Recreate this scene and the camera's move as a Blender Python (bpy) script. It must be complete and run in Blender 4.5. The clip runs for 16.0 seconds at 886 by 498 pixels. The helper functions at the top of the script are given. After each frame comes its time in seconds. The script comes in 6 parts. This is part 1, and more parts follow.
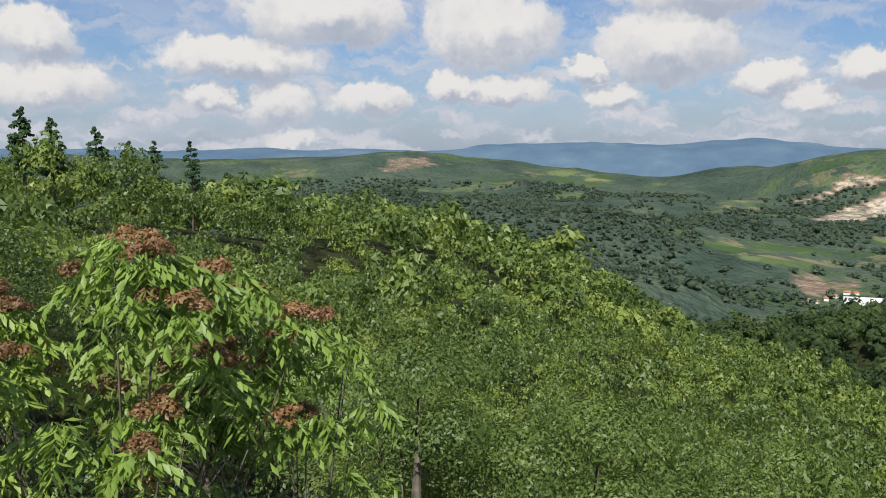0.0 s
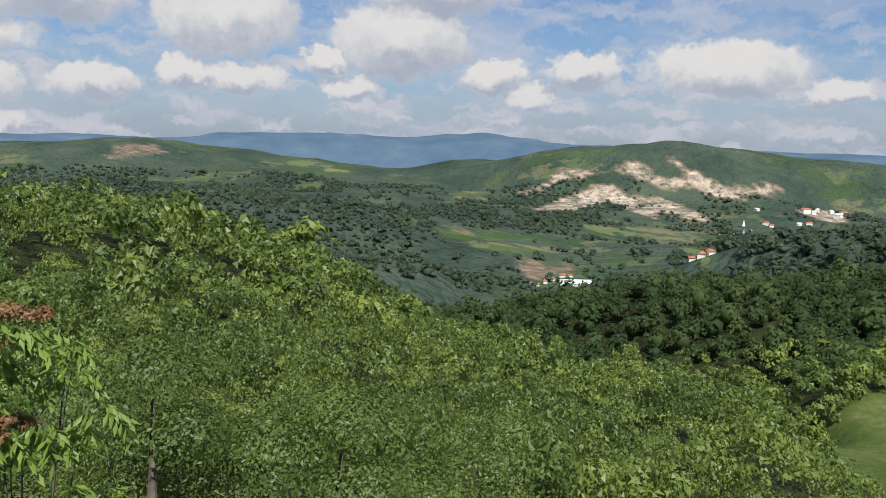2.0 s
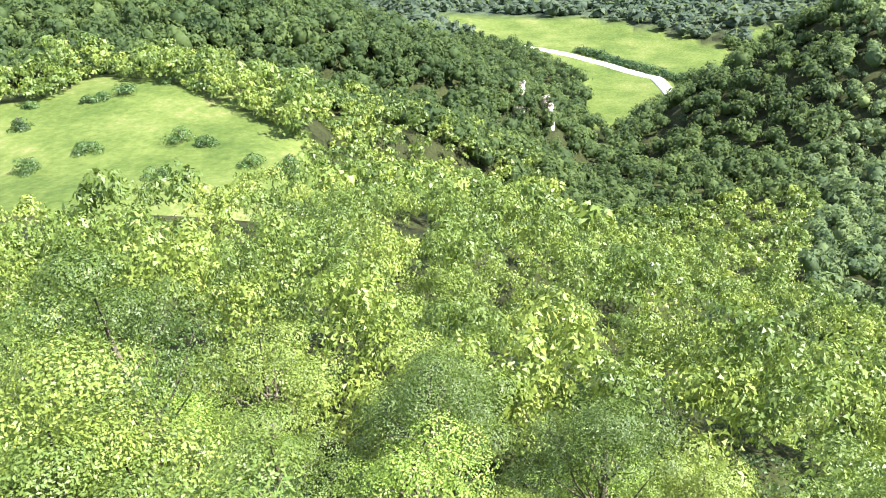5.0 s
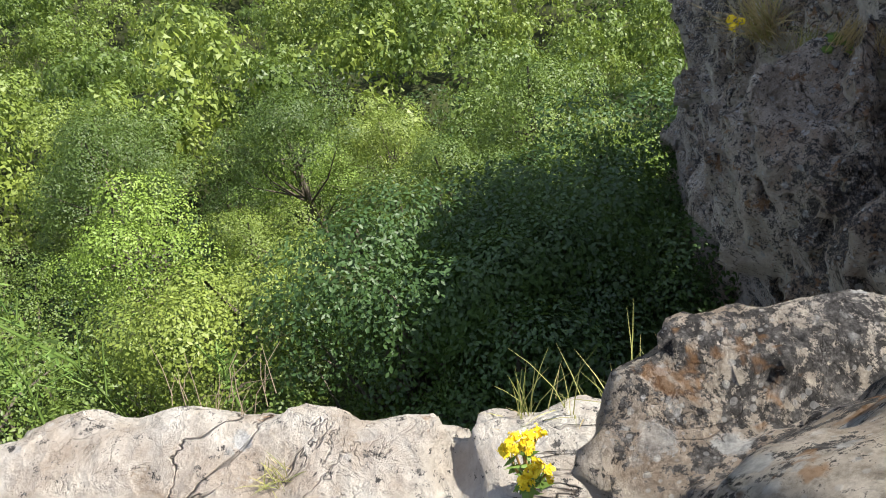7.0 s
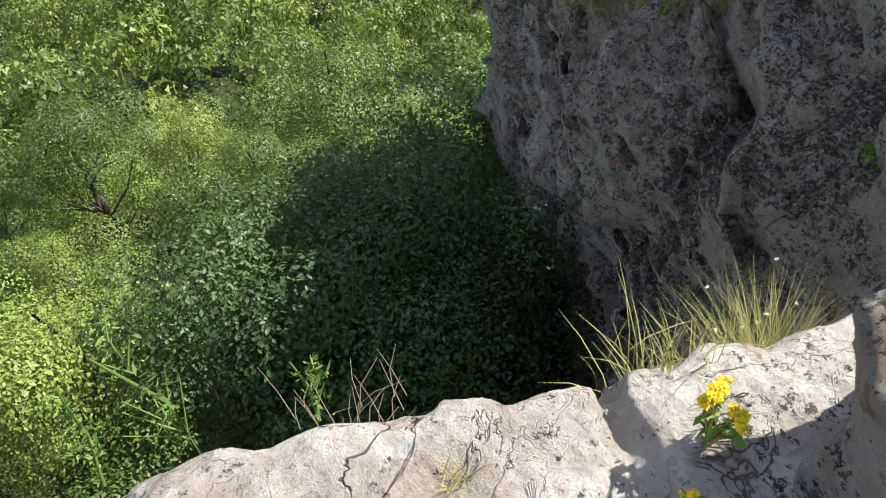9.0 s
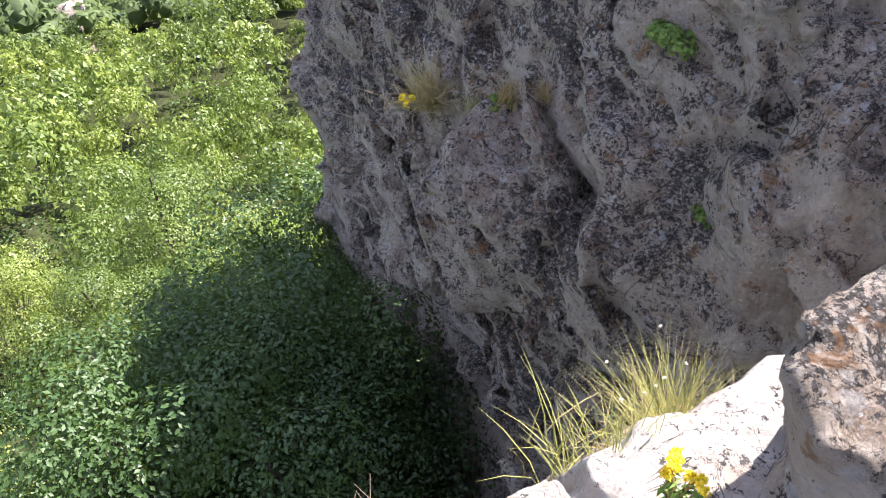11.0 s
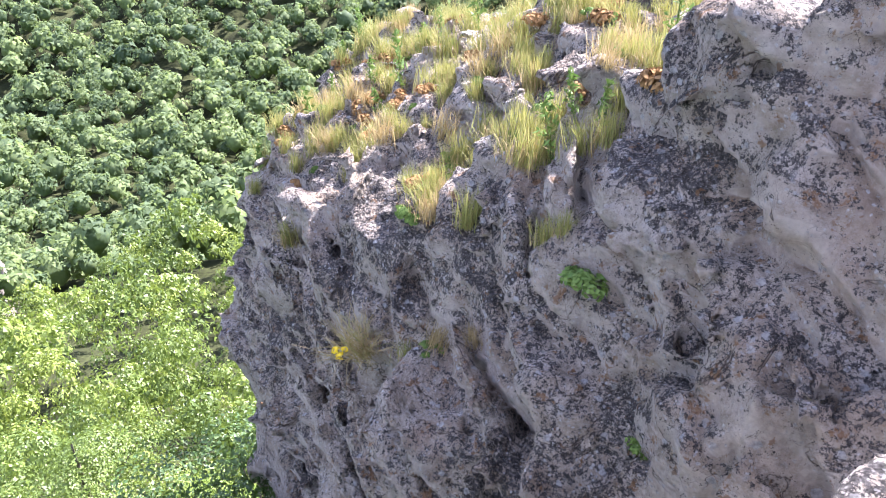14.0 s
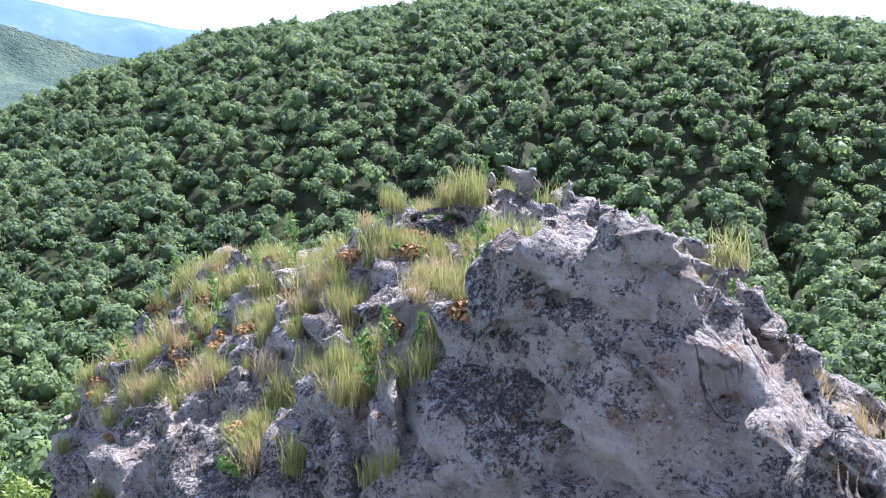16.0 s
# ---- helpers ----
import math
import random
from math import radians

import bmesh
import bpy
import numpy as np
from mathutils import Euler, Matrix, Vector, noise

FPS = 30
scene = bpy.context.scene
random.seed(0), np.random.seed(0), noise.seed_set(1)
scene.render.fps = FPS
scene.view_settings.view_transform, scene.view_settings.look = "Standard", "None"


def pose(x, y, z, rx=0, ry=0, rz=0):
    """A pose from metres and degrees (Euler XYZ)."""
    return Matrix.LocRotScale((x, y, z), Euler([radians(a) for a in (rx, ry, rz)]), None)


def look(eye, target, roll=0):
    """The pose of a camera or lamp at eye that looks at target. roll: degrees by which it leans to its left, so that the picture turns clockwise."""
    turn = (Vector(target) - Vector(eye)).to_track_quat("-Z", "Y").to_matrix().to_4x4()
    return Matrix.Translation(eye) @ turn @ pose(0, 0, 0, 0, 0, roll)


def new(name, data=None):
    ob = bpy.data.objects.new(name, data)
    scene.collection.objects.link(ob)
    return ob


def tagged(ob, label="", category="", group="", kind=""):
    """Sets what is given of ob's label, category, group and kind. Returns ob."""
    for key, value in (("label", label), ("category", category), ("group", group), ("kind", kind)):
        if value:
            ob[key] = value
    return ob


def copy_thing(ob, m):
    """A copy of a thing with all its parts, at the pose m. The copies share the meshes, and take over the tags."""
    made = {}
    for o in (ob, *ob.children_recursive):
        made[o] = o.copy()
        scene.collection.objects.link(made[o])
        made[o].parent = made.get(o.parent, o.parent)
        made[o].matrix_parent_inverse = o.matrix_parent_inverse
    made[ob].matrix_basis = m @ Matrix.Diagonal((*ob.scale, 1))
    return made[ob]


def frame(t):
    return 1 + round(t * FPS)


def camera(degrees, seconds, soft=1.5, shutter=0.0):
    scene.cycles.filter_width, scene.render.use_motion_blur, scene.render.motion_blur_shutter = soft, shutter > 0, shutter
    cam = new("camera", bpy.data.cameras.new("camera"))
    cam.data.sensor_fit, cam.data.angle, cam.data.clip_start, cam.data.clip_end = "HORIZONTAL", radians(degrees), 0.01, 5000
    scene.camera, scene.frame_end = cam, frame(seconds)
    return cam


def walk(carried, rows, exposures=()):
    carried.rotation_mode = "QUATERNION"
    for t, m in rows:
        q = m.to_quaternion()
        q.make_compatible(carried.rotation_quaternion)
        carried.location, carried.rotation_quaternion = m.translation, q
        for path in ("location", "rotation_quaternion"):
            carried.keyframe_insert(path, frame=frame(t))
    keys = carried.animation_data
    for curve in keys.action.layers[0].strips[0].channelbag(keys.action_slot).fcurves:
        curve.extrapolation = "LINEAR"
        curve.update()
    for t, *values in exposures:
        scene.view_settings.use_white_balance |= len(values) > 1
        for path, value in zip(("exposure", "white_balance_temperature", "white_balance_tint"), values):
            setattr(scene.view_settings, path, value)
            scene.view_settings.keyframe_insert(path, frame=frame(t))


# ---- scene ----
from mathutils.bvhtree import BVHTree

cam = camera(56.49, 16.0, soft=1.0)


def aim(x, y, z, heading, pitch, roll=0.0):
    """Pose of the camera by heading (clockwise from +y) and pitch in degrees."""
    h, p = radians(heading), radians(pitch)
    way = Vector((math.sin(h) * math.cos(p), math.cos(h) * math.cos(p), math.sin(p)))
    return look((x, y, z), Vector((x, y, z)) + way, roll)


PATH = [(t, aim(x, y, z, h, p, r)) for t, h, p, r, x, y, z in (
    (0, 0, -6.66, 0, -0.5, -1, -0.15),
    (0.5, -3.64, -6.84, -0.36, -0.5, -1, -0.15),
    (1, 1.87, -6.97, 0.58, -0.5, -1, -0.15),
    (1.5, 11.77, -6.96, 1.04, -0.5, -1, -0.15),
    (2, 18.01, -7.13, 1.29, -0.5, -1, -0.15),
    (2.5, 25.54, -7.64, 1.66, -0.5, -1, -0.15),
    (3, 34.29, -8.21, 1.61, -0.5, -1, -0.15),
    (3.5, 42.72, -9.41, 0.31, -0.5, -1, -0.15),
    (4, 52.73, -12.25, -1.37, -0.5, -1, -0.15),
    (4.2, 57.9, -13.9, -1.5, -0.5, -1, -0.15),
    (4.5, 66.05, -16.71, -1.45, -0.5, -1, -0.15),
    (5, 77.32, -26.13, -1.12, -0.5, -1, -0.15),
    (5.2, 80.17, -31.2, -0.93, -0.5, -1, -0.16),
    (7.3, 108.89, -50.64, -6.99, -0.426, -0.867, -0.29),
    (7.5, 113.45, -51.84, -4.67, -0.366, -0.717, -0.27),
    (8, 116.91, -53.48, -4.59, -0.263, -0.536, -0.255),
    (8.5, 116.82, -53.24, -4.75, -0.186, -0.505, -0.273),
    (9, 125.4, -50.56, 0.62, -0.13, -0.303, -0.268),
    (9.5, 132.18, -48.28, 3.09, -0.073, -0.24, -0.284),
    (9.7, 132.97, -48, 2.92, -0.056, -0.25, -0.28),
    (11.8, 145.13, -40.49, 3.54, 0.003, -0.01, -0.019),
    (12, 145.25, -39.8, 3.48, 0.001, -0.007, -0.011),
    (12.5, 145, -38.98, 3.21, 0, 0, 0),
    (13, 144.33, -38.33, 2.52, -0.004, -0.008, 0),
    (13.5, 144.2, -34.68, 1.74, -0.002, -0.02, 0.023),
    (14, 146.32, -27.64, 1.49, -0.013, -0.041, 0.088),
    (14.5, 148.02, -20.86, 1.02, -0.021, -0.057, 0.141),
    (15, 149.32, -16.07, 0.29, -0.032, -0.064, 0.178),
    (15.5, 152.8, -13.34, -0.24, -0.055, -0.088, 0.206),
    (16, 158.07, -12.47, 0.43, -0.104, -0.109, 0.237),
)]
walk(cam, PATH, exposures=[(0, 0.15, 6300, 10), (1.5, 0.1, 6250, 10), (3.0, -0.05, 6150, 10), (3.5, 0.05, 6150, 10), (4.2, 0.3, 6100, 10), (4.6, 1.1, 6150, 10), (5.0, 2.05, 6350, 10), (5.2, 2.4, 6400, 10), (7.3, 1.1, 6500, 10), (8.5, 1.1, 6400, 10), (9.7, 1.45, 6300, 10), (11.8, 2.25, 6350, 28), (12.5, 2.4, 6300, 28), (13.5, 2.5, 6150, 28), (14.5, 2.7, 5700, 27), (15.2, 2.45, 5450, 26), (16, 1.9, 5300, 23)])

# ---- light: a high sun behind the outcrop, a blue sky with fair-weather clouds ----
SUN_AZ, SUN_EL = 190.0, 50.0
sun_way = Vector((math.sin(radians(SUN_AZ)) * math.cos(radians(SUN_EL)), math.cos(radians(SUN_AZ)) * math.cos(radians(SUN_EL)), math.sin(radians(SUN_EL))))
sun = new("sun", bpy.data.lights.new("sun", "SUN"))
sun.data.energy, sun.data.angle, sun.data.color = 5.0, radians(0.55), (1.0, 0.95, 0.86)
sun.matrix_world = look(sun_way * 50, (0, 0, 0))


class Nodes:
    """Short hand for building node trees."""

    def __init__(self, tree):
        self.t = tree
        tree.nodes.clear()

    def n(self, kind, inputs=None, **props):
        node = self.t.nodes.new(kind)
        for k, v in props.items():
            setattr(node, k, v)
        for k, v in (inputs or {}).items():
            sock = node.inputs[k]
            if isinstance(v, bpy.types.NodeSocket):
                self.t.links.new(v, sock)
            else:
                sock.default_value = v
        return node

    def math(self, op, a, b=0.0, c=0.0, clamp=False):
        return self.n("ShaderNodeMath", {0: a, 1: b, 2: c}, operation=op, use_clamp=clamp).outputs[0]

    def mix(self, f, a, b, blend="MIX"):
        node = self.n("ShaderNodeMix", data_type="RGBA", blend_type=blend)
        for i, v in ((0, f), (6, a), (7, b)):
            if isinstance(v, bpy.types.NodeSocket):
                self.t.links.new(v, node.inputs[i])
            elif i == 0:
                node.inputs[0].default_value = v
            else:
                node.inputs[i].default_value = (*v, 1) if len(v) == 3 else v
        return node.outputs[2]

    def ramp(self, f, stops, interp="LINEAR"):
        node = self.n("ShaderNodeValToRGB", {0: f})
        r = node.color_ramp
        r.interpolation = interp
        while len(r.elements) < len(stops):
            r.elements.new(0.5)
        for e, (p, c) in zip(r.elements, stops):
            e.position = p
            e.color = (c, c, c, 1) if isinstance(c, (int, float)) else (*c, 1)
        return node.outputs[0]

    def noise(self, vec, scale, detail=4.0, rough=0.55, out=0, dist=0.0):
        return self.n("ShaderNodeTexNoise", {"Vector": vec, "Scale": scale, "Detail": detail, "Roughness": rough, "Distortion": dist}).outputs[out]

    def voronoi(self, vec, scale, feature="F1", out=0, rand=1.0):
        return self.n("ShaderNodeTexVoronoi", {"Vector": vec, "Scale": scale, "Randomness": rand}, feature=feature).outputs[out]


world = bpy.data.worlds.new("world")
scene.world = world
world.use_nodes = True
W = Nodes(world.node_tree)
sky = W.n("ShaderNodeTexSky", sky_type="NISHITA", sun_disc=False, sun_elevation=radians(SUN_EL), sun_rotation=radians(SUN_AZ), altitude=600.0, dust_density=2.0, ozone_density=1.5)
way = W.n("ShaderNodeTexCoord").outputs["Generated"]
sep = W.n("ShaderNodeSeparateXYZ", {0: way})
azim = W.math("ARCTAN2", sep.outputs[0], sep.outputs[1])
elev = W.math("ARCSINE", sep.outputs[2])
# cumulus heaps: bearing, elevation, half width and half height of each, in degrees
HEAPS = ((-26.0, 7.3, 2.6, 1.8), (-13.7, 6.2, 5.9, 1.5), (-7.8, 9.2, 5.9, 2.2), (3.1, 8.2, 4.9, 2.8), (9.8, 5.7, 1.6, 1.0), (14.9, 7.0, 4.9, 2.6), (21.2, 4.8, 2.4, 1.2), (23.9, 3.4, 1.9, 1.0),
         (27.0, 5.3, 2.6, 1.3), (-25.5, 4.2, 3.9, 1.6), (-15.4, 3.5, 1.6, 1.0), (-11.2, 3.3, 2.2, 1.7), (-4.8, 3.6, 2.6, 1.3), (0.6, 4.5, 1.8, 1.1), (4.1, 4.2, 3.1, 1.2), (11.5, 3.8, 2.2, 1.0),
         (17.2, 10.6, 6.3, 2.1), (-10.4, 1.0, 1.8, 0.8), (36.4, 5.2, 5.4, 1.9), (49.7, 4.8, 2.2, 1.1), (61.4, 6.2, 1.2, 0.7), (42.9, 3.8, 2.0, 0.9), (51.3, 2.7, 2.4, 1.1))
at = W.n("ShaderNodeCombineXYZ", {0: azim, 1: elev, 2: 0.0}).outputs[0]
at = W.n("ShaderNodeVectorMath", {0: at, 1: (57.2958, 57.2958, 0)}, operation="MULTIPLY").outputs[0]
curl = W.n("ShaderNodeVectorMath", {0: W.noise(at, 0.42, 5.0, 0.62, out=1), 1: (0.5, 0.5, 0.5)}, operation="SUBTRACT").outputs[0]
at2 = W.n("ShaderNodeVectorMath", {0: curl, 1: (3.6, 2.2, 0), 2: at}, operation="MULTIPLY_ADD").outputs[0]
curl2 = W.n("ShaderNodeVectorMath", {0: W.noise(at, 1.3, 4.0, 0.55, out=1), 1: (0.5, 0.5, 0.5)}, operation="SUBTRACT").outputs[0]
at2 = W.n("ShaderNodeVectorMath", {0: curl2, 1: (1.5, 1.1, 0), 2: at2}, operation="MULTIPLY_ADD").outputs[0]
puffs = W.math("ADD", W.math("MULTIPLY", W.voronoi(at, 0.62, "SMOOTH_F1"), 0.75), W.math("MULTIPLY", W.voronoi(at2, 1.5, "SMOOTH_F1"), 0.45))
grain = W.noise(at, 1.1, 5.0, 0.58)


def heap_field(p):
    """Nearness to the closest heap: 0 at its heart, 1 at its rim."""
    d = None
    for a, e, w, h in HEAPS:
        q = W.n("ShaderNodeVectorMath", {0: p, 1: (1 / w, 1 / h, 0), 2: (-a / w, -e / h, 0)}, operation="MULTIPLY_ADD").outputs[0]
        q = W.n("ShaderNodeVectorMath", {0: q}, operation="LENGTH").outputs["Value"]
        d = q if d is None else W.math("MINIMUM", d, q)
    return d


near_heap = heap_field(at2)
lifted = W.n("ShaderNodeVectorMath", {0: at2, 1: (-0.35, 0.95, 0)}, operation="ADD").outputs[0]
above = heap_field(lifted)
edge = W.math("ADD", near_heap, W.math("ADD", W.math("MULTIPLY", puffs, 0.42), W.math("MULTIPLY", grain, 0.30)))
cov_a = W.n("ShaderNodeMapRange", {0: edge, 1: 1.60, 2: 1.18}, interpolation_type="SMOOTHSTEP").outputs[0]
thick = W.math("ADD", W.math("SUBTRACT", above, near_heap), W.math("ADD", W.math("MULTIPLY", puffs, 0.50), W.math("MULTIPLY", grain, 0.40)))
bel_a = W.n("ShaderNodeMapRange", {0: thick, 1: 0.88, 2: -0.10}, interpolation_type="SMOOTHSTEP").outputs[0]
# low rows of small clouds towards the horizon, and grey veils between the heaps
row = W.n("ShaderNodeVectorMath", {0: at2, 1: (0.16, 0.62, 0)}, operation="MULTIPLY").outputs[0]
rows_of = W.math("ADD", W.noise(row, 1.0, 4.0, 0.56), W.math("MULTIPLY", W.math("SUBTRACT", 0.5, W.voronoi(row, 2.6, "SMOOTH_F1")), 0.22))
cov_b = W.n("ShaderNodeMapRange", {0: rows_of, 1: 0.47, 2: 0.62}, interpolation_type="SMOOTHSTEP").outputs[0]
bel_b = W.n("ShaderNodeMapRange", {0: rows_of, 1: 0.56, 2: 0.76}, interpolation_type="SMOOTHSTEP").outputs[0]
tall_part = W.n("ShaderNodeMapRange", {0: elev, 1: 0.075, 2: 0.125}, interpolation_type="SMOOTHSTEP").outputs[0]
cov_b = W.math("MULTIPLY", cov_b, W.math("SUBTRACT", 0.92, W.math("MULTIPLY", tall_part, 0.45)))
veil = W.n("ShaderNodeMapRange", {0: W.noise(row, 0.55, 4.0, 0.6), 1: 0.38, 2: 0.62}, interpolation_type="SMOOTHSTEP").outputs[0]
cover = W.math("MAXIMUM", cov_a, cov_b)
tone_a = W.mix(bel_a, (8.9, 8.45, 7.9), (4.5, 4.85, 5.6))
tone_b = W.mix(bel_b, (6.2, 6.3, 6.8), (7.9, 7.45, 7.3))
tone = W.mix(cov_a, tone_b, tone_a)
haze = W.n("ShaderNodeMapRange", {0: elev, 1: 0.0, 2: 0.11}, interpolation_type="SMOOTHSTEP").outputs[0]
low = W.math("SUBTRACT", 1.0, haze)
skycol = W.mix(1.0, sky.outputs[0], (0.80, 0.92, 1.10), "MULTIPLY")
skycol = W.mix(W.math("MULTIPLY", low, 0.6), skycol, (4.9, 5.5, 6.5))
tone = W.mix(W.math("MULTIPLY", low, 0.30), tone, (5.9, 6.1, 6.7))
col = W.mix(W.math("MULTIPLY", veil, 0.45), skycol, (5.6, 6.0, 6.8))
col = W.mix(W.math("MULTIPLY", cover, 0.96), col, tone)
bg = W.n("ShaderNodeBackground", {0: col, 1: 0.085})
W.n("ShaderNodeOutputWorld", {0: bg.outputs[0]})


# ---- materials ----
def material(name):
    m = bpy.data.materials.new(name)
    m.use_nodes = True
    return m, Nodes(m.node_tree)


def finish(N, color, rough=0.9, bump=None, strength=0.3, distance=0.02, spec=0.3, trans=0.0, trans_col=None):
    ins = {"Base Color": color, "Roughness": rough, "Specular IOR Level": spec}
    if bump is not None:
        ins["Normal"] = N.n("ShaderNodeBump", {"Height": bump, "Strength": strength, "Distance": distance}).outputs[0]
    sh = N.n("ShaderNodeBsdfPrincipled", ins).outputs[0]
    if trans:
        tl = N.n("ShaderNodeBsdfTranslucent", {0: trans_col if trans_col is not None else color}).outputs[0]
        sh = N.n("ShaderNodeMixShader", {0: trans, 1: sh, 2: tl}).outputs[0]
    N.n("ShaderNodeOutputMaterial", {0: sh})


def leaf_material(name, dark, mid, light, clump=0.25):
    """Leaves: each leaf its own tone, each crown and stand of trees its own shift."""
    m, N = material(name)
    pos = N.n("ShaderNodeNewGeometry")
    isl = pos.outputs["Random Per Island"]
    obr = N.n("ShaderNodeObjectInfo").outputs["Random"]
    tint = N.n("ShaderNodeAttribute", attribute_name="tint").outputs["Fac"]
    stand = N.noise(pos.outputs["Position"], clump, 2.0)
    f = N.math("ADD", N.math("MULTIPLY", isl, 0.24), N.math("MULTIPLY", N.math("FRACT", N.math("ADD", obr, tint)), 0.58))
    f = N.math("ADD", N.math("ADD", f, 0.09), N.math("MULTIPLY", N.math("SUBTRACT", stand, 0.5), 0.8))
    c = N.ramp(f, [(0.0, dark), (0.5, mid), (1.0, light)])
    tc = N.mix(0.4, c, (0.34, 0.46, 0.06) if clump > 0.05 else (0.20, 0.28, 0.12), "MIX")
    finish(N, c, 0.5, spec=0.5, trans=0.28, trans_col=tc) if clump > 0.05 else finish(N, c, 0.8, spec=0.15, trans=0.38, trans_col=tc)
    return m


MAT_LEAF = leaf_material("oak_leaf", (0.036, 0.070, 0.014), (0.120, 0.178, 0.034), (0.270, 0.325, 0.058), 0.12)
MAT_LEAF_BRIGHT = leaf_material("young_leaf", (0.11, 0.18, 0.03), (0.20, 0.30, 0.05), (0.34, 0.42, 0.08))
MAT_LEAF_DEEP = leaf_material("gorge_leaf", (0.030, 0.068, 0.032), (0.066, 0.122, 0.056), (0.125, 0.195, 0.078), 0.04)
# darker leaf: shade under the rock put into its colour; also for dark bushes
MAT_LEAF_SHADE = leaf_material("dark_shaded_leaf", (0.022, 0.052, 0.016), (0.052, 0.105, 0.028), (0.11, 0.18, 0.045), 0.12)
MAT_SEED = leaf_material("seed_head", (0.15, 0.075, 0.035), (0.25, 0.125, 0.055), (0.32, 0.19, 0.08))


def crown_material(name, dark, mid, light, grain):
    """Whole crowns far off: leafy relief, every crown and stand with its own green."""
    m, N = material(name)
    pos = N.n("ShaderNodeNewGeometry")
    p = pos.outputs["Position"]
    tint = N.n("ShaderNodeAttribute", attribute_name="tint").outputs["Fac"]
    leafy = N.math("ADD", N.noise(p, grain, 5.0, 0.72), N.math("MULTIPLY", N.math("SUBTRACT", 0.6, N.voronoi(p, grain * 0.8)), 0.6))
    f = N.math("ADD", N.math("MULTIPLY", tint, 0.42), N.math("MULTIPLY", N.noise(p, 0.03, 3.0), 0.55))
    f = N.math("ADD", f, N.math("MULTIPLY", N.math("SUBTRACT", leafy, 0.6), 0.55))
    c = N.ramp(f, [(0.12, dark), (0.48, mid), (0.88, light)])
    finish(N, c, 0.7, spec=0.25, trans=0.42, trans_col=N.mix(0.5, c, (0.30, 0.40, 0.12)))
    return m


# haze over the opposite hill is put into a paler, bluer green
MAT_CROWN_HILL = crown_material("hazy_hill_crown", (0.045, 0.080, 0.042), (0.115, 0.165, 0.072), (0.220, 0.280, 0.105), 2.2)
MAT_CROWN_SPUR = crown_material("oak_crown", (0.026, 0.050, 0.020), (0.060, 0.096, 0.032), (0.120, 0.168, 0.050), 1.8)
# greyer, bluer green: distance haze is put into these crowns' colour
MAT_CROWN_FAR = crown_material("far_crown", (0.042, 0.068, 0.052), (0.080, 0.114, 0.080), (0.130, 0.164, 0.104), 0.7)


def bark():
    m, N = material("bark")
    p = N.n("ShaderNodeTexCoord").outputs["Object"]
    f = N.noise(p, 9.0, 6.0)
    finish(N, N.ramp(f, [(0.3, (0.06, 0.05, 0.04)), (0.7, (0.20, 0.17, 0.13))]), 0.95, f, 0.6, 0.03)
    return m


MAT_BARK = bark()


